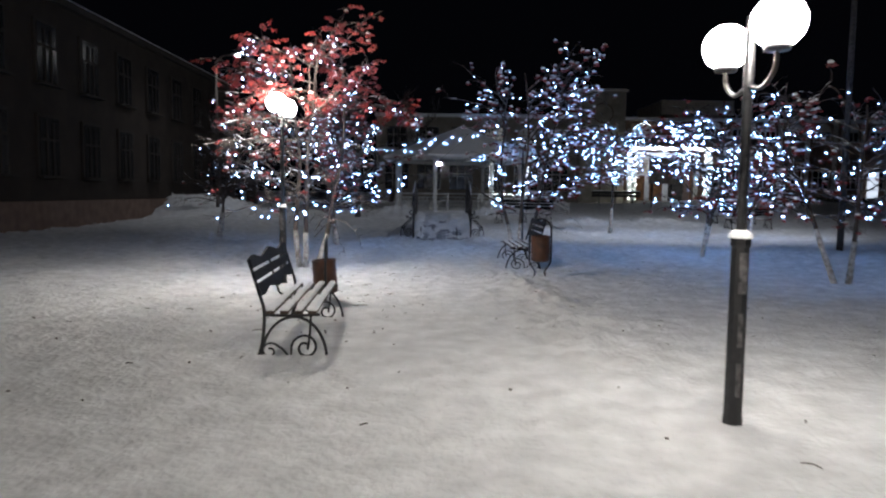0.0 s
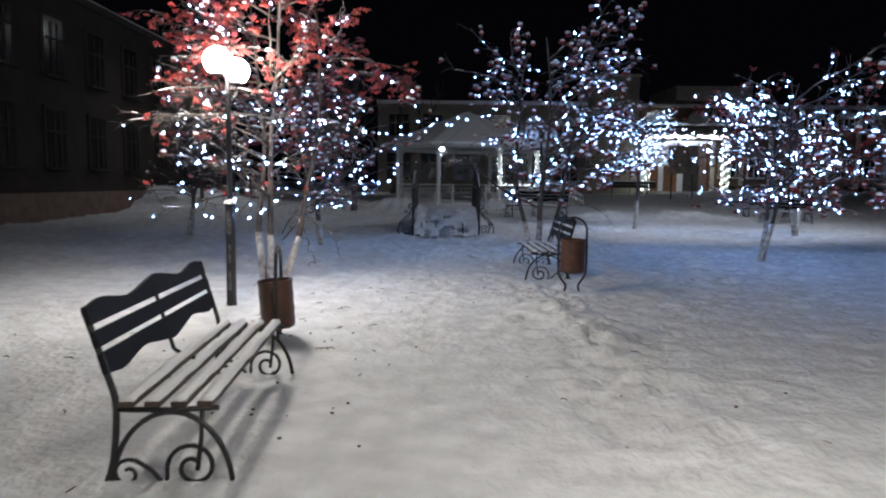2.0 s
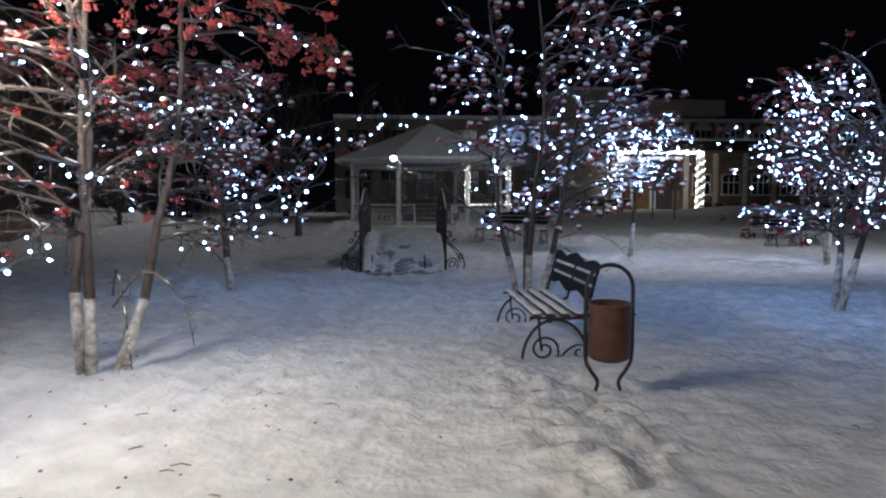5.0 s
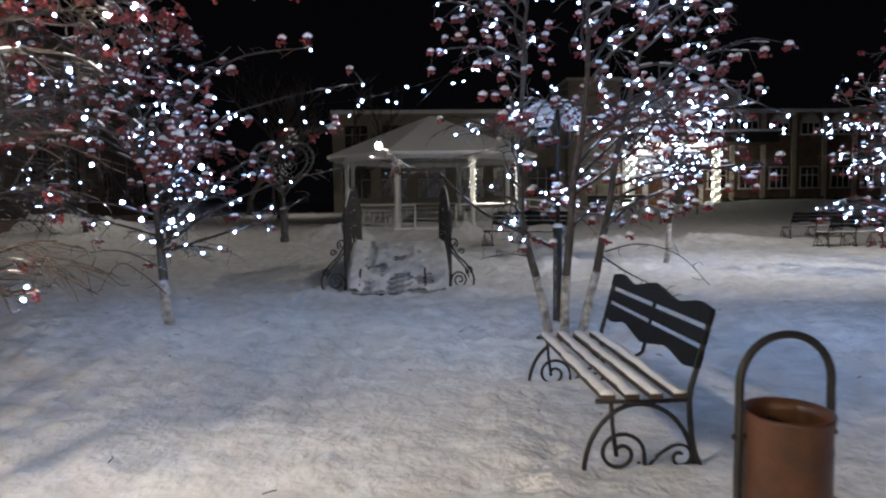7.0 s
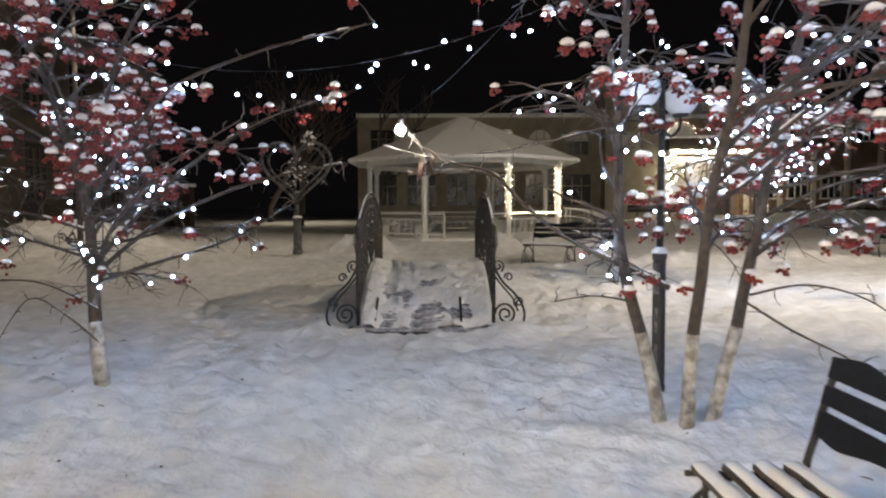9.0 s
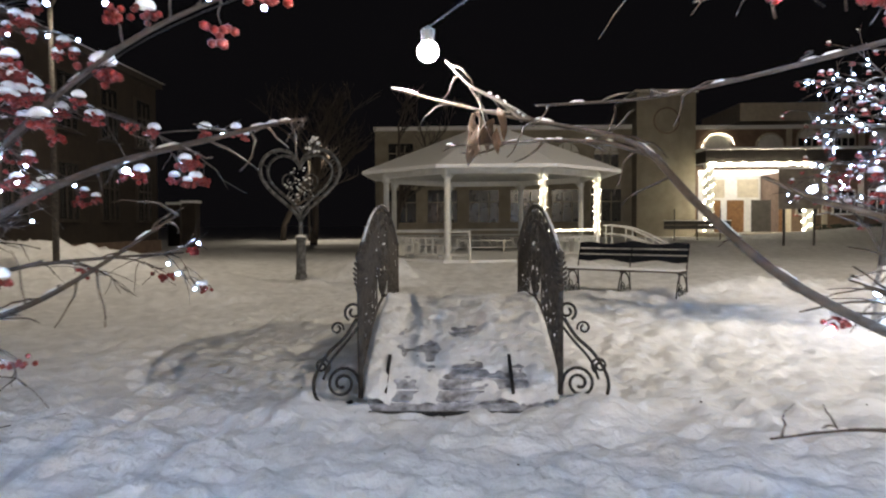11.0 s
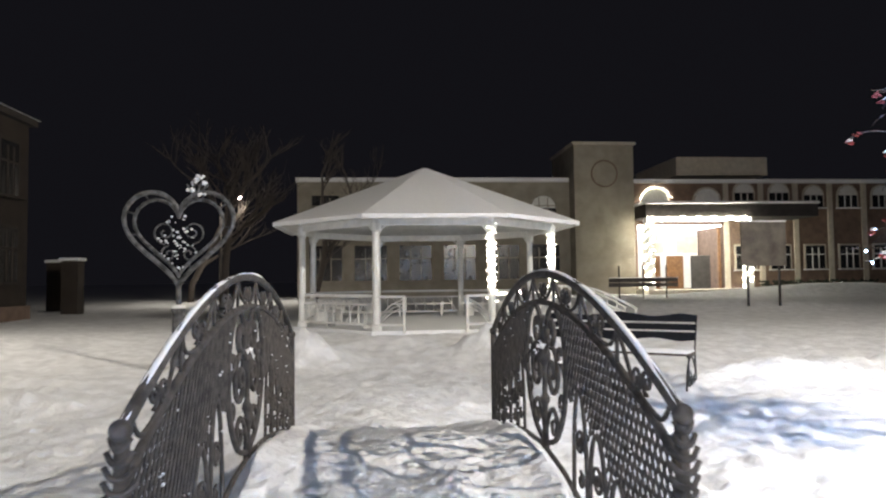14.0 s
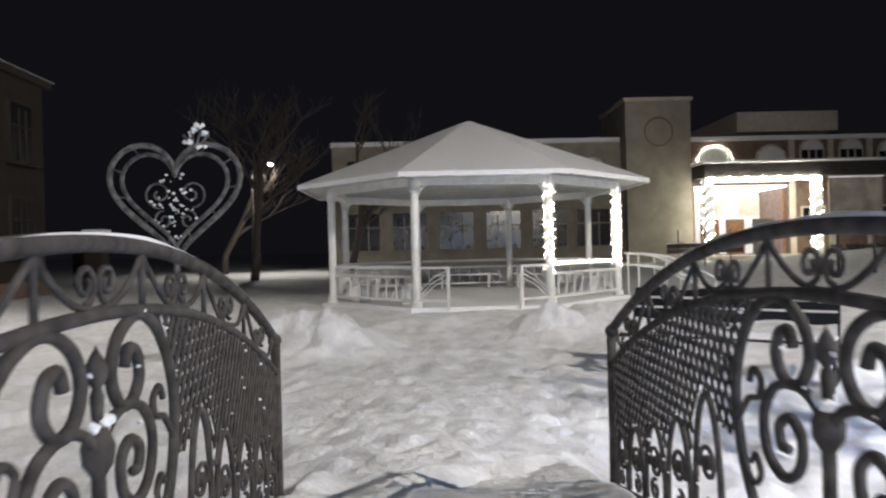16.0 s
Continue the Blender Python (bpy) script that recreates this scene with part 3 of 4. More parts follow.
def street_light(u, v, height, power, label, aim=None, cone=158):
    z = gz(u, v)
    b = thing("street_light", label, "street light", site(u, v, z), group="street lights")
    s = Shape()
    s.tube([(0, 0, -0.1), (0, 0, height * 0.6), (0, 0, height)], [0.09, 0.075, 0.06], 10)
    s.tube(smooth_line([(0, 0, height - 0.1), (0.3, 0, height + 0.25), (0.9, 0, height + 0.35)], 10), 0.04, 8)
    s.make("mast", IRON_FROST, b, smooth=True)
    s = Shape()
    s.box((1.05, 0, height + 0.37), (0.6, 0.24, 0.10))
    s.make("housing", DARK, b, bevel=0.03)
    s = Shape()
    s.ball((1.05, 0, height + 0.30), 0.12, True, 0.5)
    s.make("lens", STREET, b, "glowing lens", smooth=True)
    d = bpy.data.lights.new("street_lamp_light", "SPOT")
    beam = pose(1.05, 0, height + 0.2) if aim is None else look((1.05, 0, height + 0.2), aim)
    d.energy, d.color, d.spot_size, d.spot_blend, d.shadow_soft_size = power, (1.0, 0.93, 0.84), radians(cone), 0.8, 0.15
    o = new("street_lamp_light", d)
    o.parent = b
    o.matrix_basis = beam


street_light(-8.6, 36.0, 7.0, STREET_POWER * 0.19, "tall steel street light shining over the snowy square")
street_light(-7.6, 63.5, 6.0, STREET_POWER * 0.2, "distant steel street light at the end of the street")
street_light(13.2, 21.4, 10.0, STREET_POWER * 2.6, "tall steel street light at the edge of the lawn", (-7.5, 17.5, 1.0), 122)


# ---------------------------------------------------------------- heart sculpture
def heart_sculpture():
    u, v = -1.66, 34.6
    b = thing("heart_sculpture", "wrought iron heart with small lights on a short dark post", "sculpture", site(u, v, gz(u, v) - 0.05))
    s = Shape()
    s.lathe([(0.15, 0), (0.15, 0.10), (0.125, 0.14), (0.115, 0.95), (0.14, 1.0), (0.14, 1.05)], 10)
    s.make("post", HEART_IRON, b)
    s = Shape()
    s.lathe([(0.15, 1.051), (0.12, 1.10), (0, 1.13)], 12)
    s.make("snow_cap", SNOW_CAP, b, smooth=True)

    def heart(k, w=1.0):
        pts = []
        for i in range(49):
            t = 2 * math.pi * i / 48
            pts.append((k * 16 * math.sin(t) ** 3 / 17 * w, 0, k * (13 * math.cos(t) - 5 * math.cos(2 * t) - 2 * math.cos(3 * t) - math.cos(4 * t)) / 17 + 2.46))
        return pts
    s = Shape()
    s.tube(heart(1.05), 0.044, 8)
    s.tube(heart(0.85), 0.034, 8)
    s.tube([(0, 0, 1.05), (0, 0, 1.3), (0, 0, 1.5)], 0.05, 8)
    for i in range(16):
        t = 2 * math.pi * (i + 0.5) / 16
        p, q = heart(1.05)[3 * i + 1], heart(0.84)[3 * i + 1]
        s.tube([p, ((p[0] + q[0]) / 2, 0, (p[2] + q[2]) / 2), q], 0.015, 5)
    s.make("heart_frame", HEART_IRON, b, "double heart-shaped iron outline, frosted", smooth=True)
    s = Shape()
    for d in (-1, 1):
        s.tube([(d * x, 0, z) for x, z in spiral(0.25, 2.45, 0.22, 0.04, -90, 420)], 0.016, 6)
        s.tube([(d * x, 0, z) for x, z in spiral(0.18, 2.05, 0.15, 0.03, 90, -380)], 0.016, 6)
    s.make("inner_scrolls", HEART_IRON, b, smooth=True)
    rng = random.Random(8)
    s = Shape()
    for k in range(60):
        r = rng.uniform(0.05, 0.55)
        a = rng.uniform(0, 2 * math.pi)
        s.ball((r * math.cos(a) * 0.7, rng.uniform(-0.03, 0.03), 2.3 + r * math.sin(a)), rng.uniform(0.012, 0.032), squash=0.8)
    for k in range(22):
        s.ball((0.30 + rng.uniform(-0.2, 0.2), rng.uniform(-0.06, 0.06), 3.18 + rng.uniform(-0.12, 0.32)), rng.uniform(0.02, 0.05))
    tagged(s.make("snow_tufts", SNOW_CAP, b, "clots of snow on the ironwork"), kind="stuff")
    s = Shape()
    for k in range(4):
        s.tube([(0.30, 0, 3.05), (0.2 + 0.08 * k, 0, 3.25), (0.14 + 0.13 * k, 0, 3.42 - 0.05 * abs(k - 1.5))], 0.02, 5)
    s.make("crown", HEART_IRON, b, "small iron crown")


heart_sculpture()


# ---------------------------------------------------------------- humpback bridge
DECK = [(-0.02, 0.0), (0.3, 0.17), (0.6, 0.31), (1.2, 0.52), (1.8, 0.64), (2.3, 0.68), (2.9, 0.64), (3.5, 0.55), (4.1, 0.43), (4.8, 0.30), (5.4, 0.15)]


def deck_z(y):
    return float(np.interp(y, [p[0] for p in DECK], [p[1] for p in DECK]))


def rail_z(y):
    return 1.82 - 0.128 * (y - 2.22) ** 2


def bridge_railing(b, x, side):
    y0, y1, c = 0.28, 4.18, 2.22
    ys = np.linspace(y0, y1, 48)

    def low(y):
        return deck_z(y) + 0.09

    def mid(y):
        return rail_z(y) - 0.175

    def bar(name, pts, r, label="", sides=6, flat=1.0):
        return Shape().tube([(x, p, q) for p, q in pts], r, sides, flat).make(name, IRON_FROST, b, label, smooth=True)
    bar("handrail", [(y, rail_z(y)) for y in ys], 0.024, "arched iron handrail", 8)
    s = Shape()
    v = []
    for i, y in enumerate(ys):
        w, h = 0.016, 0.008 + 0.014 * value_noise(np.array(y * 9.0), np.array(x * 3.0), 9)
        z = rail_z(y) + 0.016
        v += [(x - w, y, z), (x - w * 0.6, y, z + h), (x + w * 0.6, y, z + h), (x + w, y, z)]
    s.add(v, [(4 * j + a, 4 * j + a + 1, 4 * j + a + 5, 4 * j + a + 4) for j in range(len(ys) - 1) for a in range(3)])
    s.make("rail_snow", SNOW_CAP, b, "thin snow along the handrail", smooth=True)
    bar("rail_band", [(y, mid(y)) for y in ys], 0.018, sides=8)
    bar("foot_band", [(y, low(y)) for y in ys], 0.016)
    for y in (y0, y1):
        s = Shape()
        s.tube([(x, y, deck_z(y) - 0.1), (x, y, (deck_z(y) + rail_z(y)) / 2), (x, y, rail_z(y) + 0.02)], 0.026, 8)
        s.ball((x, y - 0.01, rail_z(y)), 0.036, True)
        s.make("end_post", IRON_FROST, b, smooth=True)
    # upper band: a running wave with a small scroll in every bow, and short bars
    waves = 7
    span = (y1 - y0 - 0.16) / waves
    for k in range(waves):
        a = y0 + 0.08 + span * k
        top, bot = (lambda y: rail_z(y) - 0.02), (lambda y: mid(y) + 0.015)
        m = a + span / 2
        bar("rail_wave", smooth_line([(a, top(a)), (a + span * 0.14, (top(a) + bot(a)) / 2), (a + span * 0.36, bot(a + span * 0.36) + 0.006), (a + span * 0.64, bot(a + span * 0.64) + 0.006), (a + span * 0.86, (top(a + span) + bot(a + span)) / 2), (a + span, top(a + span))], 24), 0.0095)
        bar("rail_scroll", [(m + p, q) for p, q in spiral(-0.055, bot(m) + 0.062, 0.050, 0.014, -90, 400, 28)], 0.0085)
        bar("rail_scroll", [(m - p, q) for p, q in spiral(-0.055, bot(m) + 0.062, 0.050, 0.014, -90, 400, 28)], 0.0085)
        if 0 < k:
            bar("rail_tie", [(a, bot(a)), (a, (top(a) + bot(a)) / 2), (a, top(a))], 0.009)

    # the middle: a pointed oval of two bows that curl inwards at the top, two lower volutes and a spindle
    def bow(z):
        """Half width of the oval."""
        return 0.50 * math.sqrt(max(0.0, 1 - ((z - 1.27) / 0.50) ** 2))
    for d in (-1, 1):
        bar("oval_bow", [(c + d * p, q) for p, q in smooth_line([(0.03, 0.80), (0.26, 0.87), (0.43, 1.04), (0.50, 1.27), (0.47, 1.44), (0.37, 1.575), (0.24, 1.625), (0.12, 1.58), (0.075, 1.49), (0.115, 1.41), (0.19, 1.395), (0.245, 1.455), (0.225, 1.525), (0.175, 1.54), (0.155, 1.495)], 70)], 0.0165, sides=8)
        bar("volute", [(c + d * p, q) for p, q in smooth_line([(0.0, 1.30), (0.06, 1.37), (0.16, 1.395), (0.27, 1.36), (0.325, 1.27), (0.30, 1.17), (0.215, 1.125), (0.135, 1.17), (0.12, 1.255), (0.175, 1.30), (0.235, 1.265), (0.225, 1.215), (0.19, 1.21)], 60)], 0.015, sides=8)
        bar("volute", [(c + d * p, q) for p, q in smooth_line([(0.02, 0.86), (0.09, 0.97), (0.19, 1.03), (0.28, 0.99), (0.27, 0.91), (0.20, 0.89), (0.17, 0.94), (0.21, 0.965)], 40)], 0.013, sides=8)
        bar("volute", [(c + d * p, q) for p, q in smooth_line([(0.49, 1.22), (0.42, 1.30), (0.355, 1.32), (0.335, 1.37), (0.38, 1.40), (0.41, 1.36)], 24)], 0.011)
        bar("volute", [(c + d * p, q) for p, q in smooth_line([(0.47, 1.12), (0.40, 1.05), (0.35, 1.09), (0.38, 1.14), (0.41, 1.11)], 24)], 0.010)
    s = Shape()
    s.lathe([(0.0, 0.76), (0.022, 0.76), (0.018, 1.02), (0.030, 1.04), (0.030, 1.07), (0.017, 1.09), (0.017, 1.26), (0.036, 1.29), (0.040, 1.33), (0.026, 1.37), (0.013, 1.39), (0.017, 1.45), (0.010, 1.47), (0.024, 1.49), (0.028, 1.515), (0.018, 1.54), (0.007, 1.56), (0.0, 1.575)], 10, (x, c, 0))
    s.make("spindle", IRON_FROST, b, "turned iron spindle with knobs", smooth=True)
    # arched openings with a scroll in each, under the lattice
    arches = []
    for d in (-1, 1):
        for k, (p, hw) in enumerate(((0.74, 0.115), (1.02, 0.125), (1.30, 0.125), (1.57, 0.115), (1.80, 0.09))):
            y = c + d * p
            if not y0 + 0.05 < y < y1 - 0.05:
                continue
            top = low(y) + (mid(y) - low(y)) * (0.62, 0.50, 0.46, 0.44, 0.42)[k]
            arches.append((y, hw, top))
            h = top - low(y)
            bar("arch", [(y + hw * q, low(y) + h * z) for q, z in smooth_line([(-1, 0), (-0.93, 0.45), (-0.6, 0.83), (0, 1), (0.6, 0.83), (0.93, 0.45), (1, 0)], 26)], 0.0115)
            r = hw * 0.62
            e = 1 if k % 2 else -1
            bar("arch_scroll", [(y + e * d * p2, q) for p2, q in spiral(0, low(y) + h * 0.52, r, 0.018, 200, -330, 28)], 0.0095)
            bar("arch_scroll", [(y - e * d * p2, q) for p2, q in spiral(0.01, low(y) + h * 0.2, r * 0.62, 0.014, 100, -330, 22)], 0.0085)
            s = Shape()
            s.ball((x, y, low(y) + h * 0.52), 0.02, True)
            s.make("boss", IRON_FROST, b, smooth=True)

    def free(y, z):
        """Whether the lattice fills this place."""
        if z > mid(y) or z < low(y) + 0.05 or (abs(z - 1.27) < 0.5 and abs(y - c) < bow(z) + 0.01):
            return False
        if abs(y - c) < 0.62 and z < 1.0:
            return False
        near = min(arches, key=lambda a: abs(a[0] - y))
        return z > near[2] - 0.10 * min(1.0, abs(y - near[0]) / near[1]) ** 2
    for a0, a1 in ((y0 + 0.02, c - 0.08), (c + 0.08, y1 - 0.02)):
        s = Shape()
        for slope in (1.75, -1.75):
            for k in range(-60, 90):
                run = []
                for t in np.arange(a0, a1, 0.016):
                    z = 0.5 + k * 0.092 + slope * (t - a0)
                    if free(t, z):
                        run.append((x + (0.004 if slope > 0 else -0.004), t, z))
                    elif run:
                        if len(run) > 1:
                            s.tube([run[0], run[len(run) // 2], run[-1]], 0.0068, 4)
                        run = []
                if len(run) > 1:
                    s.tube([run[0], run[len(run) // 2], run[-1]], 0.0068, 4)
        s.make("lattice", IRON_FROST, b, "diamond lattice of thin frosted iron")
    s = Shape()
    for k in range(7):
        zz = rail_z(y0) - 0.05 - 0.045 * k
        w = 0.02 + 0.032 * math.sin(math.pi * (k + 0.7) / 7.4)
        s.tube(smooth_line([(x - w, y0 - 0.01, zz + 0.03), (x - w * 0.4, y0 - 0.03, zz), (x + w * 0.4, y0 - 0.03, zz), (x + w, y0 - 0.01, zz + 0.03)], 9), 0.011, 6)
    s.make("leaf_ornament", IRON_FROST, b, "ribbed leaf ornament at the rail end", smooth=True)
    s = Shape()
    rng = random.Random(int(x * 10))
    for k in range(110):
        y = rng.uniform(y0, y1)
        s.ball((x + rng.uniform(-0.012, 0.012), y, rng.uniform(low(y), mid(y))), rng.uniform(0.004, 0.011), squash=0.7)
    for k in range(5):
        s.ball((x + rng.uniform(-0.01, 0.01), c + rng.uniform(-0.04, 0.04), 1.36 + rng.uniform(0, 0.03)), rng.uniform(0.018, 0.028), squash=0.7)
    tagged(s.make("snow_clots", SNOW_CAP, b, "clots of snow caught in the ironwork"), kind="stuff")
    # splayed scroll wing at the near end
    s = Shape()
    w = 26 * side

    def wing(pts, r=0.016):
        c0, s0 = math.cos(radians(w)), math.sin(radians(w))
        s.tube([(x + side * p * c0, y0 - abs(p) * abs(s0) * 1.0, q) for p, q in pts], r, 6)
    wing(smooth_line([(0.03, 0.78), (0.14, 0.62), (0.30, 0.48), (0.42, 0.28), (0.40, 0.10), (0.26, 0.01), (0.08, 0.04)], 36))
    wing(smooth_line([(0.02, 0.70), (0.12, 0.58), (0.27, 0.42), (0.34, 0.26)], 16), 0.013)
    wing(spiral(0.06, 0.84, 0.085, 0.025, -60, 420), 0.013)
    wing(spiral(0.21, 0.70, 0.06, 0.02, 200, -260), 0.011)
    wing(spiral(0.17, 0.21, 0.15, 0.03, 180, -480), 0.015)
    wing(spiral(0.35, 0.38, 0.075, 0.02, 240, -260), 0.012)
    s.make("scroll_wing", IRON, b, "splayed scroll wing at the foot of the railing", smooth=True)


def bridge():
    b = thing("foot_bridge", "humpbacked foot bridge with frosted wrought iron railings, snowy planks", "bridge", site(2.19, 23.5))
    for d in (-1, 1):
        v = []
        for y, z in DECK:
            v += [(d * 0.80, y, z - 0.30), (d * 0.80, y, z - 0.03), (d * 0.70, y, z - 0.03), (d * 0.70, y, z - 0.30)]
        f = [(4 * j + a, 4 * j + (a + 1) % 4, 4 * j + 4 + (a + 1) % 4, 4 * j + 4 + a) for j in range(len(DECK) - 1) for a in range(4)]
        k = 4 * len(DECK)
        Shape().add(v, f + [(0, 1, 2, 3), (k - 4, k - 3, k - 2, k - 1)]).make("beam", IRON, b)
    mesh = Shape().box((0, 0, 0), (1.62, 0.128, 0.034)).mesh("plank", PLANK)
    y = 0.04
    while y < 5.3:
        z = deck_z(y)
        slope = math.degrees(math.atan2(deck_z(y + 0.07) - deck_z(y - 0.07), 0.14))
        ob = new("plank", mesh)
        ob.parent = b
        ob.matrix_basis = pose(random.uniform(-0.01, 0.01), y, z - 0.012, slope, 0, random.uniform(-0.3, 0.3))
        y += 0.137
    # snow trodden thin on the planks, with bare patches near the foot
    us, ys = np.linspace(-0.86, 0.86, 90), np.linspace(0.06, 5.4, 280)
    gu, gy = np.meshgrid(us, ys)
    edge = np.clip((np.abs(gu) - 0.55) / 0.25, 0, 1)
    base = np.interp(gy, [p[0] for p in DECK], [p[1] for p in DECK])
    t = 0.017 + 0.085 * value_noise(gu * 3.2, gy * 2.6, 11) + (0.065 * value_noise(gu * 7, gy * 6, 12) + 0.03 * value_noise(gu * 17, gy * 17, 13)) * (1 - 0.72 * np.clip((gy - 1.6) / 1.0, 0, 1))
    t = t + 0.05 * edge + 0.035 * np.clip((gy - 0.5) / 1.3, 0, 1) - 0.014 * np.exp(-((gy - 0.45) / 0.5) ** 2 - (gu / 0.6) ** 2)
    t[:, 0] = t[:, -1] = -0.05
    z = base + 0.006 + np.clip(t, -0.03, 0.12)
    idx = np.arange(gu.size).reshape(gu.shape)
    fc = np.stack([idx[:-1, :-1], idx[:-1, 1:], idx[1:, 1:], idx[1:, :-1]], -1).reshape(-1, 4)
    Shape().add(np.stack([gu, gy, z], -1).reshape(-1, 3), fc.tolist()).make("deck_snow", SNOW, b, "trodden snow on the planks", smooth=True)
    for d in (-1, 1):
        s = Shape()
        s.box((d * 0.56 - 0.1, 0.40, deck_z(0.40) + 0.03), (0.03, 0.55, 0.04), pose(0, 0, 0, 26))
        s.make("edge_strip", IRON, b)
    Shape().box((-0.13, -0.03, 0.0), (1.54, 0.03, 0.05)).make("threshold", IRON, b)
    bridge_railing(b, -0.89, -1)
    bridge_railing(b, 0.89, 1)


bridge()


# ---------------------------------------------------------------- gazebo
def gazebo():
    u0, v0 = 3.42, 43.1
    zf = 0.50
    b = thing("gazebo", "white octagonal wooden gazebo with snowy roof, two posts wound with lights", "gazebo", site(u0, v0, 0.0))
    rp, re, ze, za = 3.95, 4.80, 3.44, 5.31

    def corner(k, r):
        a = radians(22.5 + 45 * k)
        return r * math.sin(a), -r * math.cos(a)
    s = Shape()
    top = [corner(k, rp + 0.3) for k in range(8)]
    s.add([(x, y, 0.0) for x, y in top] + [(x, y, zf) for x, y in top],
          [tuple(range(8)), tuple(range(8, 16))] + [(k, (k + 1) % 8, 8 + (k + 1) % 8, 8 + k) for k in range(8)])
    s.make("platform", SNOW_CAP, b, "platform under trodden snow")
    for k in range(8):
        x, y = corner(k, rp)
        s = Shape()
        s.lathe([(0.14, zf), (0.14, zf + 0.12), (0.10, zf + 0.16), (0.092, ze - 0.4), (0.13, ze - 0.34), (0.13, ze - 0.1)], 14, (x, y, 0))
        s.make("post", WHITE, b, smooth=False, bevel=0.005)
        x2, y2 = corner(k + 1, rp)
        s = Shape()
        mid = ((x + x2) / 2, (y + y2) / 2, ze - 0.12)
        ang = math.degrees(math.atan2(y2 - y, x2 - x))
        ln = math.hypot(x2 - x, y2 - y)
        s.box((0, 0, 0), (ln, 0.14, 0.2))
        s.make("beam", WHITE, b, m=pose(*mid, 0, 0, ang))
        for d, (px, py) in ((1, (x, y)), (-1, (x2, y2))):
            s = Shape()
            s.tube([(0.05 * d, 0, -0.48), (0.16 * d, 0, -0.30), (0.30 * d, 0, -0.18)], 0.025, 6)
            s.make("brace", WHITE, b, m=pose(px, py, ze, 0, 0, ang))
        # roof panel with its fascia
        a0, a1 = corner(k, re), corner(k + 1, re)
        s = Shape()
        n = 14
        low = [(a0[0] + (a1[0] - a0[0]) * i / n, a0[1] + (a1[1] - a0[1]) * i / n) for i in range(n + 1)]
        v = [(p, q, ze + 0.02) for p, q in low] + [(p * 0.02, q * 0.02, za) for p, q in low]
        v += [(p, q, ze - 0.07 - 0.03 * abs(math.sin(i * 1.7))) for i, (p, q) in enumerate(low)]
        s.add(v, [(i, i + 1, n + 2 + i, n + 1 + i) for i in range(n)] + [(i, i + 1, 2 * n + 3 + i, 2 * n + 2 + i) for i in range(n)])
        ob = s.make("roof_panel", SNOW_CAP, b, "snow-covered roof panel with scalloped edge")
        mod = ob.modifiers.new("thick", "SOLIDIFY")
        mod.thickness, mod.offset = 0.05, -1
        s = Shape()
        s.add([(a0[0] * 0.97, a0[1] * 0.97, ze - 0.03), (a1[0] * 0.97, a1[1] * 0.97, ze - 0.03), (0, 0, za - 0.35)], [(0, 1, 2)])
        ob = s.make("ceiling_panel", WHITE, b)
        mod = ob.modifiers.new("thick", "SOLIDIFY")
        mod.thickness = 0.02
        # railing on every side but the entrance
        if k == 7:
            continue
        s = Shape()
        for z in (zf + 0.88, zf + 0.68, zf + 0.15):
            s.box((ln / 2, 0, z), (ln - 0.2, 0.05, 0.05))
        m = 9
        for i in range(1, m):
            s.box((ln * i / m, 0, zf + 0.42), (0.03, 0.03, 0.5))
        for i in range(m - 1):
            p, q = ln * (i + 0.5) / m, ln * (i + 1.5) / m
            s.tube([(p, 0, zf + 0.17), ((p + q) / 2, 0, zf + 0.42), (q, 0, zf + 0.66)], 0.012, 4)
        s.make("railing", WHITE, b, m=pose(x, y, 0, 0, 0, ang))
        s = Shape()
        s.box((ln / 2, 0, zf + 0.915), (ln - 0.3, 0.05, 0.03))
        s.make("rail_snow", SNOW_CAP, b, m=pose(x, y, 0, 0, 0, ang), bevel=0.01)
        if k in (1, 2, 3, 4, 5, 6):
            s = Shape()
            s.box((ln / 2, 0.42, zf + 0.45), (ln - 0.9, 0.36, 0.05))
            for i in (0.25, 0.75):
                s.box((ln * i, 0.42, zf + 0.22), (0.06, 0.3, 0.42))
            s.make("built_in_bench", WHITE, b, m=pose(x, y, 0, 0, 0, ang))
    # short flared railings at the entrance
    for k, d in ((7, 1), (0, -1)):
        x, y = corner(k, rp)
        s = Shape()
        s.box((d * 0.42, 0, zf + 0.88), (0.75, 0.05, 0.05))
        s.box((d * 0.78, 0, zf + 0.42), (0.06, 0.06, 0.95))
        s.box((d * 0.42, 0, zf + 0.15), (0.75, 0.05, 0.05))
        for i in range(3):
            s.tube([(d * 0.1, 0, zf + 0.17 + 0.1 * i), (d * 0.4, 0, zf + 0.45 + 0.1 * i), (d * 0.75, 0, zf + 0.62 + 0.1 * i)], 0.013, 4)
        s.make("entrance_rail", WHITE, b, m=pose(x, y - 0.05, 0, 0, 0, -25 * d))
    # lights wound round two posts and along one rail
    rng = random.Random(3)
    for k in (0, 1):
        x, y = corner(k, rp)
        s = Shape()
        for i in range(62):
            a, z = i * 0.95, zf + 0.75 + (ze - zf - 0.85) * i / 62
            s.ball((x + 0.125 * math.cos(a), y + 0.125 * math.sin(a), z + rng.uniform(-0.06, 0.06)), rng.uniform(0.008, 0.012))
        tagged(s.make("post_garland", LED_WARM, b, "warm white garland wound round a post"), kind="stuff")
    x, y = corner(0, rp)
    x2, y2 = corner(1, rp)
    s = Shape()
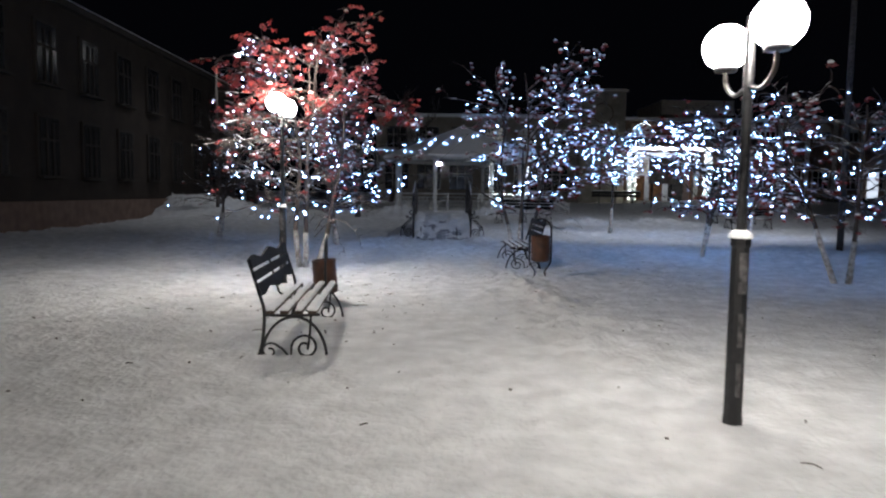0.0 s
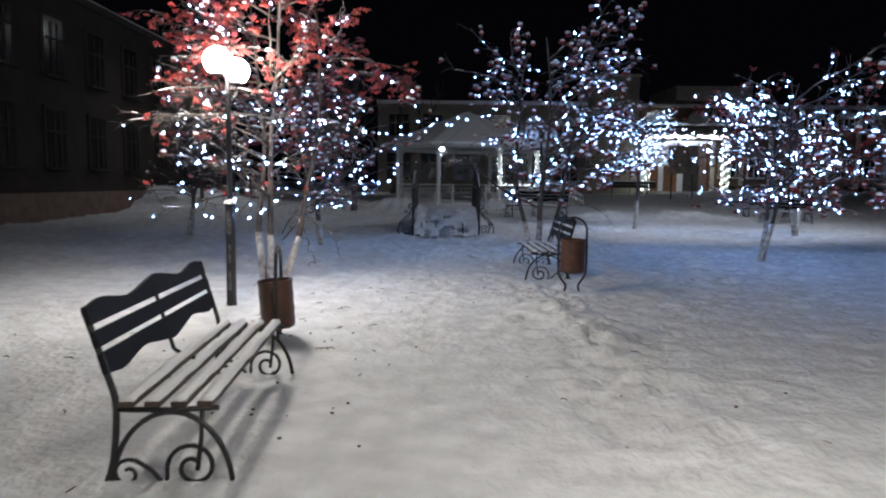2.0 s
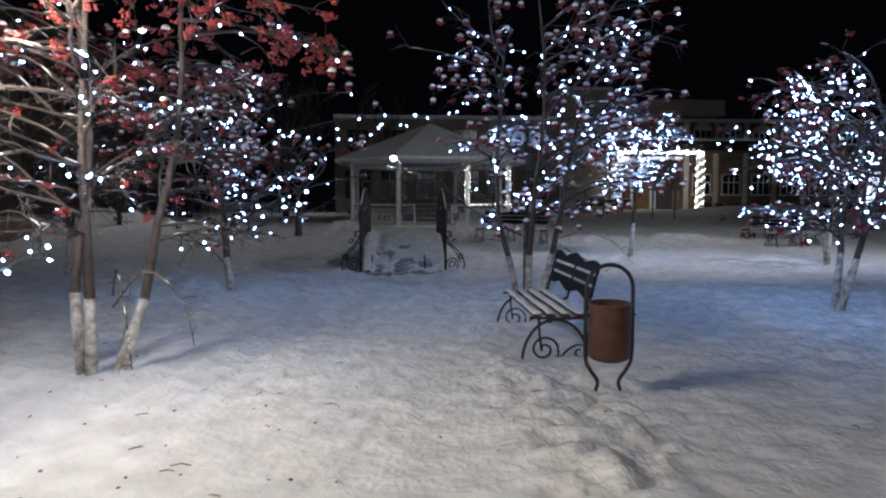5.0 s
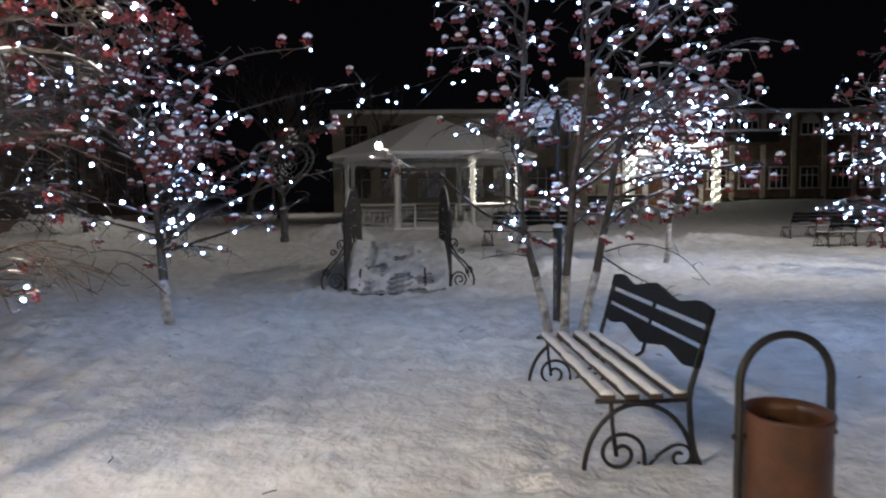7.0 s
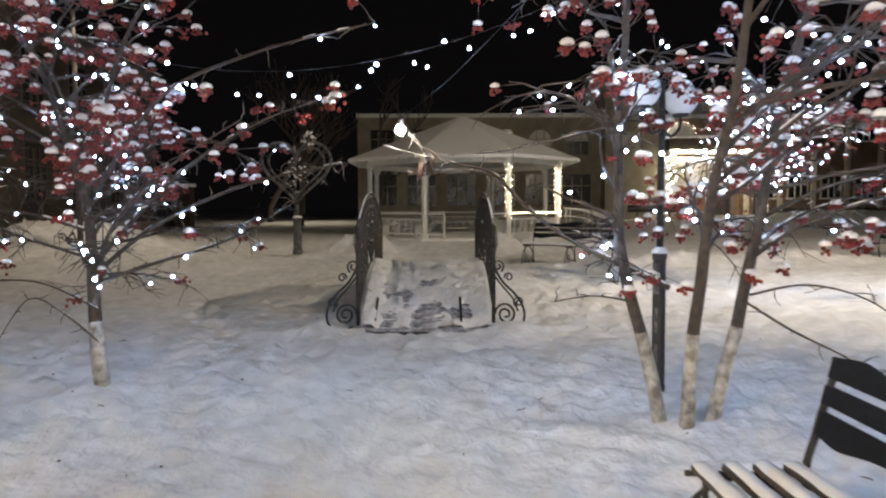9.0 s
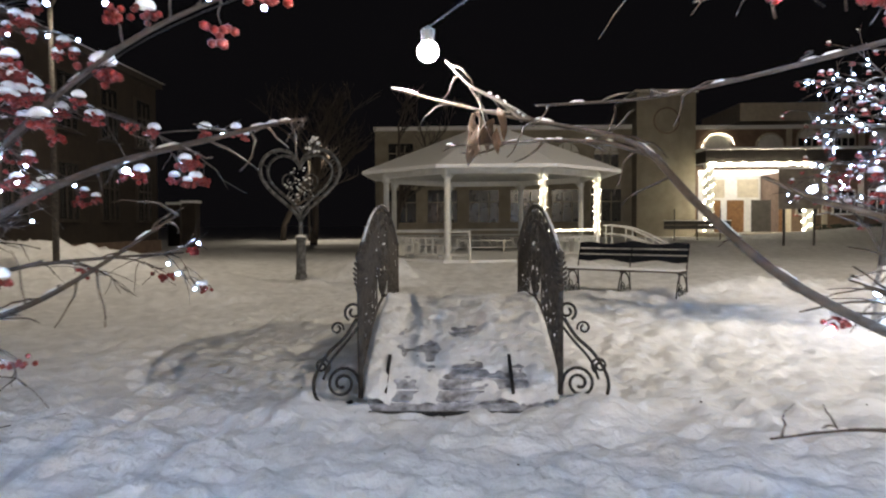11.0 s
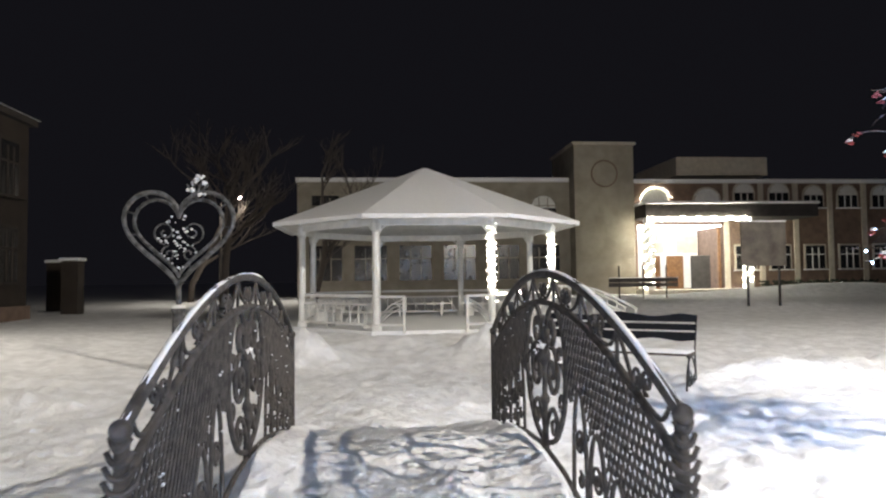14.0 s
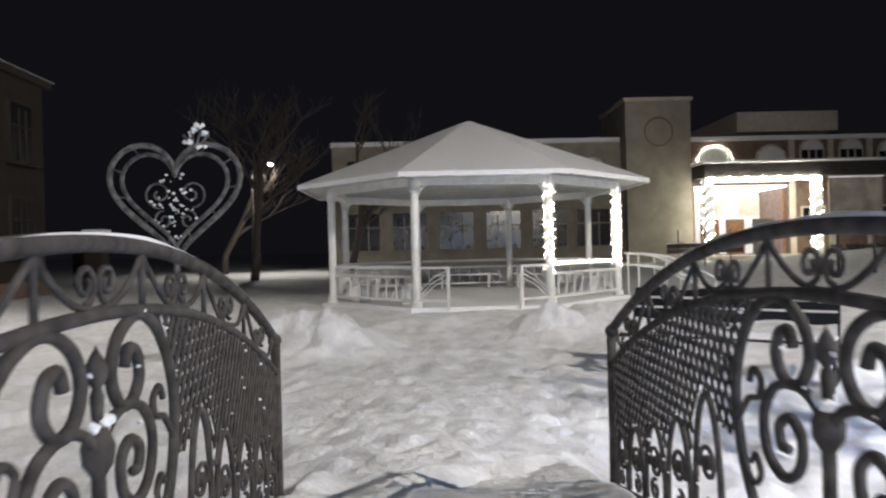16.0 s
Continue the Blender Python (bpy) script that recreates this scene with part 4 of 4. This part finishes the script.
    for i in range(50):
        t = i / 49
        s.ball((x + (x2 - x) * t, y + (y2 - y) * t - 0.05, zf + 0.92 + 0.03 * math.sin(i)), 0.008)
    tagged(s.make("rail_garland", LED_WARM, b, "warm garland along the rail"), kind="stuff")


gazebo()


# ---------------------------------------------------------------- signboard and low hedges
def signboard():
    b = thing("notice_board", "dark notice board on two posts in the snow", "notice board", site(16.3, 46.2, gz(16.3, 46.2)))
    for x in (-0.62, 0.62):
        Shape().tube([(x, 0, -0.2), (x, 0, 1.5), (x, 0, 3.2)], 0.05, 8).make("post", IRON, b)
    Shape().box((0, -0.06, 2.35), (1.75, 0.06, 1.65)).make("panel", NOTICE, b, bevel=0.01)
    Shape().box((0, -0.06, 3.20), (1.8, 0.1, 0.05)).make("snow_cap", SNOW_CAP, b)


signboard()
b = thing("plank_barrier", "dark plank barrier on thin posts before the hall", "barrier", site(17.0, 60.0, gz(17, 60)))
for x in (-1.4, 0.0, 1.4):
    Shape().tube([(x, 0.06, -0.2), (x, 0.06, 0.8), (x, 0.06, 1.9)], 0.04, 6).make("post", IRON, b)
for z in (0.78, 1.05):
    Shape().box((0, 0, z), (4.1, 0.04, 0.24)).make("plank", DARK, b, bevel=0.01)
Shape().box((0, 0, 1.19), (4.1, 0.06, 0.03)).make("snow_cap", SNOW_CAP, b)

b = thing("ramp_railing", "white steel ramp railing curving down from the gazebo", "railing", site(7.4, 41.2, 0.42))
for dv in (0.0, 0.9):
    for dz in (0.0, -0.3):
        Shape().tube(smooth_line([(0, dv, 1.15 + dz), (0.8, dv, 1.05 + dz), (1.6, dv, 0.72 + dz), (2.1, dv, 0.45 + dz)], 16), 0.03, 8).make("rail", WHITE, b, smooth=True)
    for x, z in ((0.1, 1.14), (0.8, 1.05), (1.5, 0.76), (2.05, 0.46)):
        Shape().tube([(x, dv, -0.3), (x, dv, z / 2), (x, dv, z)], 0.025, 6).make("post", WHITE, b)

for u, v, w in ((31.0, 65.0, 8.0), (40.0, 65.0, 8.0)):
    s = Shape()
    rng = random.Random(int(u))
    n = int(w * 16)
    for k in range(n * 4):
        p = np.array((rng.uniform(-w / 2, w / 2), rng.uniform(-0.5, 0.5), rng.uniform(0.1, 0.8)))
        s.ball(p, rng.uniform(0.06, 0.14), squash=0.8)
    ob = s.make("low_hedge", HEDGE, None, "low dark clipped hedge standing in snow", m=site(u, v, gz(u, v)))
    tagged(ob, category="hedge")


# ---------------------------------------------------------------- rowan trees with light strings
def keep_out(u):
    """The crowns are trimmed over the path."""
    return 0.5 < u < 3.5


def tree(u, v, seed, stems=3, height=4.4, spread=1.9, bulbs=150, clusters=170, wash=0.75, low=1.15, lean=(0, 0), extra=(), dirs=(), bunch=(0.7, 1.25), capped=0.5, bare=0.0, hang=(), clear=False):
    rng = random.Random(seed)
    z0 = gz(u, v)
    b = thing("rowan_tree", "snowy rowan tree with red berries and whitewashed stems", "tree", site(u, v, z0 - 0.04), group="rowan trees")
    wood, snow, white, berry, cap = Shape(), Shape(), Shape(), Shape(), Shape()
    lit = []

    def vec(a, el, k=1.0):
        return np.array((math.cos(a) * math.cos(el), math.sin(a) * math.cos(el), math.sin(el))) * k

    def branch(p, d, length, r0, r1, droop, n=6, wob=0.16):
        pts, d = [np.array(p, float)], np.array(d, float)
        for i in range(n):
            d = d + np.array((rng.gauss(0, wob), rng.gauss(0, wob), rng.gauss(0, wob * 0.7) - droop))
            if pts[-1][2] < min(1.15, p[2] - 0.1) and d[2] < 0:
                d[2] = 0.08
            d /= np.linalg.norm(d)
            pts.append(pts[-1] + d * length / n)
        return np.array(pts), np.linspace(r0, r1, n + 1), d

    def cover(pts, rad):
        for i in range(len(pts) - 1):
            d = pts[i + 1] - pts[i]
            if abs(d[2]) < 0.7 * np.linalg.norm(d) and rng.random() < 0.22:
                up = np.array((0, 0, rad[i] * 0.75 + 0.004))
                r = max(rad[i] * 0.62, 0.0045)
                snow.tube([pts[i] + up * 0.5, pts[i] + d * 0.25 + up * 0.9, pts[i] + d * 0.7 + up, pts[i + 1] + up * 0.5], [r * 0.3, r, r * 0.9, r * 0.25], 5)

    def cluster(p):
        k = rng.randint(10, 15)
        s = rng.uniform(*bunch)
        for i in range(k):
            berry.add(ICO[0] * (0.0125 * s) + p + np.array((rng.gauss(0, 0.022), rng.gauss(0, 0.022), rng.gauss(-0.02, 0.013))) * s, ICO[1])
        if rng.random() < capped:
            cap.lathe([(0.030 * s, 0.002), (0.037 * s, 0.009 * s), (0.030 * s, 0.024 * s), (0.012 * s, 0.034 * s), (0.0, 0.035 * s)], 8, tuple(p + np.array((0, 0, 0.004))))

    tips = []
    for k in range(stems):
        a = 2 * math.pi * (k + 0.3 * rng.random()) / stems + seed
        base = np.array((0.13 * math.cos(a), 0.13 * math.sin(a), 0.0)) * (stems > 1)
        tilt = radians(rng.uniform(66, 80)) if stems > 1 else radians(86)
        way = vec(a, tilt) + np.array((*lean, 0))
        if dirs:
            base, way = np.array((dirs[k][0], dirs[k][1], 0.0)), np.array((dirs[k][2], dirs[k][3], 1.0))
            a = math.atan2(dirs[k][3], dirs[k][2])
        pts, rad, _ = branch(base, way / np.linalg.norm(way), height * rng.uniform(0.82, 0.98), 0.052 if stems > 1 else 0.07, 0.012, -0.035, 12, 0.07)
        wood.tube(pts, rad, 8)
        i = 1
        while i < len(pts) - 1 and pts[i][2] < wash:
            i += 1
        white.tube(pts[:i + 1], rad[:i + 1] + 0.003, 8)
        total = 19 if stems > 1 else 34
        for j in range(total):
            t = (low + (height - low - 0.3) * (j + rng.random() * 0.5) / total) / height
            q = t * (len(pts) - 1)
            i0 = min(int(q), len(pts) - 2)
            p = pts[i0] + (pts[i0 + 1] - pts[i0]) * (q - i0)
            aa = a + (rng.uniform(-1.7, 1.7) if stems > 1 else rng.uniform(-3.1, 3.1))
            shape = math.sin(math.pi * min(1, 0.30 + 0.62 * (p[2] - low) / (height - low)))
            ln = spread * (0.35 + 0.65 * shape) * rng.uniform(0.65, 1.05)
            if keep_out(u + p[0] + ln * math.cos(aa)) and p[2] < 2.5:
                ln *= 0.4
            if clear and p[0] + ln * math.cos(aa) > 0.7 and p[1] + ln * math.sin(aa) > -0.6:
                ln *= 0.35
            bp, br, bd = branch(p, vec(aa, radians(rng.uniform(8, 48))), ln, 0.019, 0.006, 0.045, 7, 0.14)
            wood.tube(bp, br, 5)
            cover(bp, br)
            lit.append(bp)
            for m in range(9):
                w = rng.uniform(0.25, 1.0) * (len(bp) - 1)
                w0 = min(int(w), len(bp) - 2)
                tp = bp[w0] + (bp[w0 + 1] - bp[w0]) * (w - w0)
                tl = rng.uniform(0.22, 0.55)
                if keep_out(u + tp[0]) and tp[2] < 1.95:
                    continue
                d0 = bd + np.array((rng.gauss(0, 0.7), rng.gauss(0, 0.7), rng.gauss(0.1, 0.4)))
                wp, wr, wd = branch(tp, d0 / np.linalg.norm(d0), tl, 0.0065, 0.003, 0.10, 5, 0.2)
                wood.tube(wp, wr, 4)
                if rng.random() < 0.4:
                    cover(wp, wr * 1.3)
                lit.append(wp)
                tips.append(wp[-1])
                for x in range(4 if clusters > 600 else 2):
                    d1 = wd + np.array((rng.gauss(0, 0.8), rng.gauss(0, 0.8), rng.gauss(0, 0.4)))
                    xp, xr, _ = branch(wp[rng.randint(2, 4)], d1 / np.linalg.norm(d1), rng.uniform(0.1, 0.28), 0.004, 0.002, 0.12, 3, 0.2)
                    wood.tube(xp, xr, 3)
                    tips.append(xp[-1])
    for path in (*extra, *hang):
        pts = smooth_line(path, 24)
        rad = np.linspace(0.022 if path in extra else 0.011, 0.0035, len(pts))
        wood.tube(pts, rad, 6)
        cover(pts, rad)
        lit.extend([pts[6:]] * (6 if len(extra) > 1 and path in extra else 0))
        for i in range(4, len(pts), 1 if len(extra) > 1 and path in extra else 3):
            d = np.array((rng.gauss(0, 1), rng.gauss(0, 1), rng.gauss(0.1, 0.7)))
            wp, wr, wd = branch(pts[i], d / np.linalg.norm(d), rng.uniform(0.08, 0.22), 0.005, 0.002, 0.06, 6, 0.25)
            wood.tube(wp, wr, 4)
            if rng.random() < (0.75 if path in extra else 0.05):
                tips.append(wp[-1])
    rng.shuffle(tips)
    for p in tips[:clusters]:
        if p[2] < bare and rng.random() < 0.86:
            continue
        if not (keep_out(u + p[0]) and p[2] < (2.3 if u + p[0] > 1.6 else 1.9)):
            cluster(p)
    wood.make("crown_wood", BARK, b, "grey-brown stems and thin bare branches", smooth=True)
    white.make("whitewashed_stem", WASH, b, "whitewashed foot of the stems", smooth=True)
    tagged(snow.make("branch_snow", SNOW_CAP, b, "snow lying along the branches", smooth=True), kind="stuff")
    tagged(berry.make("berries", BERRY, b, "red rowan berry clusters", smooth=True), kind="stuff")
    tagged(cap.make("berry_snow", SNOW_CAP, b, "snow caps on the berry clusters", smooth=True), kind="stuff")
    if bulbs:
        g = thing("string_lights", "string of small cold white lights wound through a rowan tree", "string lights", site(u, v, z0 - 0.04), group="string lights")
        s = Shape()
        for k in range(bulbs):
            bp = rng.choice(lit)
            i = rng.randint(1, len(bp) - 1)
            s.ball(bp[i] + np.array((rng.gauss(0, 0.03), rng.gauss(0, 0.03), -0.03)), rng.uniform(0.008, 0.0135))
        tagged(s.make("bulbs", LED, g, "small glowing white bulbs"), kind="stuff")
        w = Shape()
        for k in range(10):
            bp = rng.choice(lit)
            w.tube(bp + np.array((0.01, 0, -0.02)), 0.003, 3)
        tagged(w.make("wire", IRON, g), kind="stuff")
    return b


tree(-0.41, 15.3, 1, 3, 4.6, 1.8, 150, 1700, low=1.3, wash=0.58, bunch=(0.8, 1.35), capped=0.10, bare=2.75, hang=([(0.15, 0.05, 0.6), (0.6, -0.4, 0.95), (1.0, -0.8, 0.78), (1.15, -1.0, 0.48)], [(0.15, 0.05, 0.7), (0.5, -0.7, 1.0), (0.8, -1.3, 0.7), (0.95, -1.6, 0.42)]), dirs=((-0.12, 0.05, -0.16, 0.1), (0.0, -0.06, 0.02, -0.08), (0.17, 0.06, 0.26, 0.12)))
OVERHANG = [(-0.1, 0.1, 1.0), (-0.6, 0.36, 1.25), (-0.91, 0.38, 1.43), (-1.18, 0.37, 1.67), (-1.35, 0.37, 1.84), (-1.62, 0.38, 1.91), (-1.82, 0.45, 1.96), (-2.17, 0.52, 2.06)]
tree(4.10, 19.6, 2, 3, 5.0, 1.85, 190, 520, low=1.3, wash=0.5, bunch=(0.9, 1.35), capped=0.9, hang=([(0.47, 0.08, 0.95), (0.8, -0.1, 1.04), (1.2, -0.2, 0.92), (1.5, -0.3, 0.60)], [(0.44, 0.06, 0.9), (0.62, -0.2, 0.75), (0.85, -0.4, 0.62), (1.08, -0.5, 0.48)], [(-0.35, 0.1, 0.9), (-0.6, 0.3, 0.92), (-0.9, 0.4, 0.86)],
    [(-1.28, 0.38, 1.80), (-1.45, 0.39, 1.85), (-1.65, 0.41, 1.86), (-1.98, 0.45, 1.85)], [(-1.72, 0.42, 1.93), (-1.80, 0.44, 2.0), (-1.90, 0.47, 2.06), (-1.98, 0.5, 2.15)], [(-0.4, 0.3, 2.2), (-0.9, 0.38, 2.08), (-1.3, 0.4, 2.0), (-1.68, 0.42, 1.98)]), extra=(OVERHANG,), dirs=((-0.16, 0.07, -0.28, 0.05), (-0.03, -0.10, 0.06, 0.0), (0.20, 0.05, 0.32, 0.05)))
tree(-0.65, 20.9, 3, 1, 4.2, 2.0, 150, 740, low=1.0, wash=0.6, bunch=(0.95, 1.5), capped=0.7, bare=1.85, clear=True, hang=([(-0.02, 0.0, 0.75), (-0.45, -0.2, 1.02), (-0.9, -0.4, 0.98), (-1.25, -0.5, 0.6)], [(-0.02, 0.0, 0.45), (-0.3, -0.1, 0.75), (-0.55, -0.15, 0.86), (-0.8, -0.2, 0.5)]), extra=(
    [(0.0, 0.0, 1.1), (0.7, -0.5, 1.5), (1.5, -0.9, 1.8), (2.1, -1.05, 1.93), (2.35, -1.1, 1.97)],
    [(0.0, 0.0, 1.0), (0.7, -0.5, 1.2), (1.4, -0.9, 1.4), (1.95, -1.1, 1.68)],
    [(0.0, 0.0, 1.2), (0.8, -0.3, 1.9), (1.6, -0.7, 2.3), (2.3, -0.9, 2.5)],
    [(0.0, 0.0, 1.1), (0.5, -0.8, 1.5), (1.1, -1.3, 1.9), (1.7, -1.6, 2.2)],
    [(0.0, 0.0, 1.8), (0.8, -0.6, 2.5), (1.7, -1.2, 2.72), (2.6, -1.7, 2.8)],
    [(0.0, 0.0, 2.2), (0.7, -1.0, 2.8), (1.4, -1.9, 3.0), (2.2, -2.6, 2.95)]))
tree(8.3, 18.6, 4, 2, 3.9, 2.0, 310, 320, capped=0.25, lean=(0.15, 0))
tree(8.5, 28.2, 5, 1, 4.2, 1.35, 240, 260, low=1.9)
tree(8.9, 14.0, 6, 2, 3.4, 1.8, 90, 260)
tree(12.5, 25.5, 7, 2, 3.9, 2.0, 200, 240)
tree(-4.6, 23.5, 8, 2, 3.6, 1.8, 20, 40, capped=0.2)
tree(13.6, 18.0, 9, 2, 3.8, 1.9, 160, 200)


def dry_leaves():
    """A tuft of curled dead leaves hanging from the overhanging branch."""
    x, y = xy(2.24, 20.04)
    ob = thing("dry_leaves", "curled dead brown leaves hanging from a bare twig", "leaves", pose(x, y, 1.975))
    rng = random.Random(5)
    for k in range(17):
        n, ln, w = 8, rng.uniform(0.07, 0.125), rng.uniform(0.010, 0.017)
        a, c = rng.uniform(0, 6.3), rng.uniform(0.6, 1.6)
        v, f = [], []
        for i in range(n + 1):
            t = i / n
            wd = w * math.sin(math.pi * (0.08 + 0.88 * t)) * (1 + 0.2 * math.sin(9 * t + k))
            cz, cx = -ln * t, 0.02 * math.sin(3 * t * c)
            for q in (-1, -0.4, 0.4, 1):
                v.append((cx + 0.5 * wd * q * q, wd * q, cz + 0.006 * math.sin(7 * t + q)))
        f = [(4 * i + j, 4 * i + j + 1, 4 * i + j + 5, 4 * i + j + 4) for i in range(n) for j in range(3)]
        lf = Shape().add(v, f).make("leaf", LEAF, ob, smooth=True, m=pose(rng.choice((-0.03, -0.02, 0.05)) + rng.uniform(-0.015, 0.015), rng.uniform(-0.02, 0.02), rng.uniform(-0.07, 0.03), rng.uniform(-25, 25), rng.uniform(-25, 25), math.degrees(a)))
        mod = lf.modifiers.new("thick", "SOLIDIFY")
        mod.thickness = 0.0015


dry_leaves()


def big_tree(u, v, seed, height):
    """A tall bare tree at the end of the street."""
    rng = random.Random(seed)
    b = thing("bare_tree", "tall leafless tree standing dark against the night", "tree", site(u, v, gz(u, v) - 0.1), group="tall bare trees")
    s, c = Shape(), Shape()

    def grow(shape, p, d, ln, r, depth):
        pts, d = [p], d / np.linalg.norm(d)
        for i in range(5):
            d = d + np.array((rng.gauss(0, 0.13), rng.gauss(0, 0.13), 0.05))
            d /= np.linalg.norm(d)
            pts.append(pts[-1] + d * ln / 5)
        shape.tube(pts, np.linspace(r, r * 0.55, 6), 8 if depth == 0 else 4)
        if depth < 4:
            for k in range(5 if depth == 0 else 4):
                a = rng.uniform(0, 6.3)
                nd = d * 0.9 + np.array((math.cos(a), math.sin(a), rng.uniform(0, 0.5))) * 0.75
                grow(c, pts[rng.randint(2, 5)], nd, ln * rng.uniform(0.5, 0.72), r * 0.5, depth + 1)
    grow(s, np.zeros(3), np.array((0, 0, 1.0)), height * 0.45, 0.22, 0)
    s.make("trunk", BARK, b, smooth=True)
    c.make("crown", BARK, b, smooth=True)


big_tree(-6.0, 57, 21, 12)
big_tree(-10.0, 66, 22, 13)
big_tree(-2.0, 62, 23, 11)
for u, v in ((-11.5, 53.0), (-13.5, 56.0)):
    p = thing("gate_pillar", "dark brick gate pillar with a snowy cap", "pillar", site(u, v, gz(u, v)), group="gate pillars")
    # shaft shares the house colour, darkened in place of dim light
    Shape().box((0, 0, 1.1), (0.7, 0.7, 2.4)).make("shaft", HOUSE, p, bevel=0.02)
    Shape().box((0, 0, 2.37), (0.85, 0.85, 0.14)).make("cap", SNOW_CAP, p, bevel=0.04)


def litter():
    """Fallen berries, leaf bits and twigs on the trodden snow."""
    rng = random.Random(12)
    s = Shape()
    for k in range(240):
        if k < 90:
            u, v = rng.gauss(0.9, 0.7), rng.uniform(9.5, 15)
        else:
            u, v = rng.uniform(-2.5, 7), rng.uniform(6, 24)
        x, y = xy(u, v)
        z = float(ground_z(u, v) + lumps(np.array(u), np.array(v)))
        if rng.random() < 0.5:
            s.ball((x, y, z + 0.004), rng.uniform(0.006, 0.016), squash=0.6)
        else:
            a, ln = rng.uniform(0, 3.1), rng.uniform(0.02, 0.06)
            s.tube([(x, y, z + 0.004), (x + ln * math.cos(a), y + ln * math.sin(a), z + 0.010), (x + 2 * ln * math.cos(a + 0.3), y + 2 * ln * math.sin(a + 0.3), z + 0.004)], 0.004, 4)
    tagged(s.make("fallen_twigs", BARK), "fallen berries and bits of twig scattered on snow", "debris", kind="stuff")


litter()


def garland(p0, p1, sag, n):
    """A sagging line of lights between two trees."""
    g = thing("string_lights", "sagging string of cold white lights hung between trees", "string lights", Matrix.Identity(4), group="string lights")
    pts = []
    for i in range(n + 1):
        t = i / n
        x, y = xy(p0[0] + (p1[0] - p0[0]) * t, p0[1] + (p1[1] - p0[1]) * t)
        pts.append((x, y, p0[2] + (p1[2] - p0[2]) * t - sag * 4 * t * (1 - t)))
    Shape().tube(pts, 0.002, 4).make("wire", IRON, g)
    s = Shape()
    rng = random.Random(n)
    for p in pts[1:-1]:
        s.ball((p[0] + rng.gauss(0, 0.09), p[1] + rng.gauss(0, 0.09), p[2] - rng.uniform(0, 0.22)), rng.uniform(0.009, 0.014))
    tagged(s.make("bulbs", LED, g, "small glowing white bulbs"), kind="stuff")


garland((-0.2, 20.9, 2.9), (3.7, 19.8, 3.3), 0.35, 22)
garland((4.5, 19.8, 3.0), (8.2, 18.8, 2.7), 0.4, 24)

# one brighter lamp hung between the trees
g = thing("hanging_led_lamp", "bright cold white lamp hanging between two trees", "lamp", Matrix.Translation((-0.89, 20.14, 2.19)))
Shape().ball((0, 0, 0), 0.035, True).make("bulb", LED_BIG, g, smooth=True)
Shape().lathe([(0.02, 0.03), (0.025, 0.07), (0.0, 0.09)], 10).make("socket", IRON, g)
Shape().tube(smooth_line([(0, 0, 0.08), (0.4, 0.2, 0.45), (1.1, 0.25, 1.15)], 12), 0.003, 5).make("cable", IRON, g)


def hung_string(points, n, label):
    """A string of lights that droops along a smooth line from branch to branch."""
    g = thing("string_lights", label, "string lights", Matrix.Identity(4), group="string lights")
    pts = smooth_line(points, n)
    Shape().tube(pts, 0.002, 4).make("wire", IRON, g)
    rng = random.Random(n)
    s = Shape()
    for p in pts[1::4]:
        s.ball((p[0] + rng.gauss(0, 0.03), p[1] + rng.gauss(0, 0.03), p[2] - rng.uniform(0, 0.05)), rng.uniform(0.009, 0.015))
    tagged(s.make("bulbs", LED, g, "small glowing white bulbs"), kind="stuff")


hung_string([(-3.75, 14.6, 2.2), (-3.5, 14.1, 1.62), (-3.38, 13.96, 1.40), (-3.05, 13.65, 1.16), (-2.66, 13.41, 1.04), (-2.3, 13.32, 1.05), (-2.06, 13.28, 1.11), (-1.9, 13.6, 1.3)], 44, "drooping string of cold white lights below a rowan crown")
hung_string([(-0.80, 15.45, 1.75), (-0.97, 15.64, 1.60), (-1.20, 15.89, 1.49), (-1.52, 16.22, 1.42), (-1.78, 16.52, 1.56), (-2.0, 16.5, 1.85)], 30, "drooping string of cold white lights at a rowan branch end")
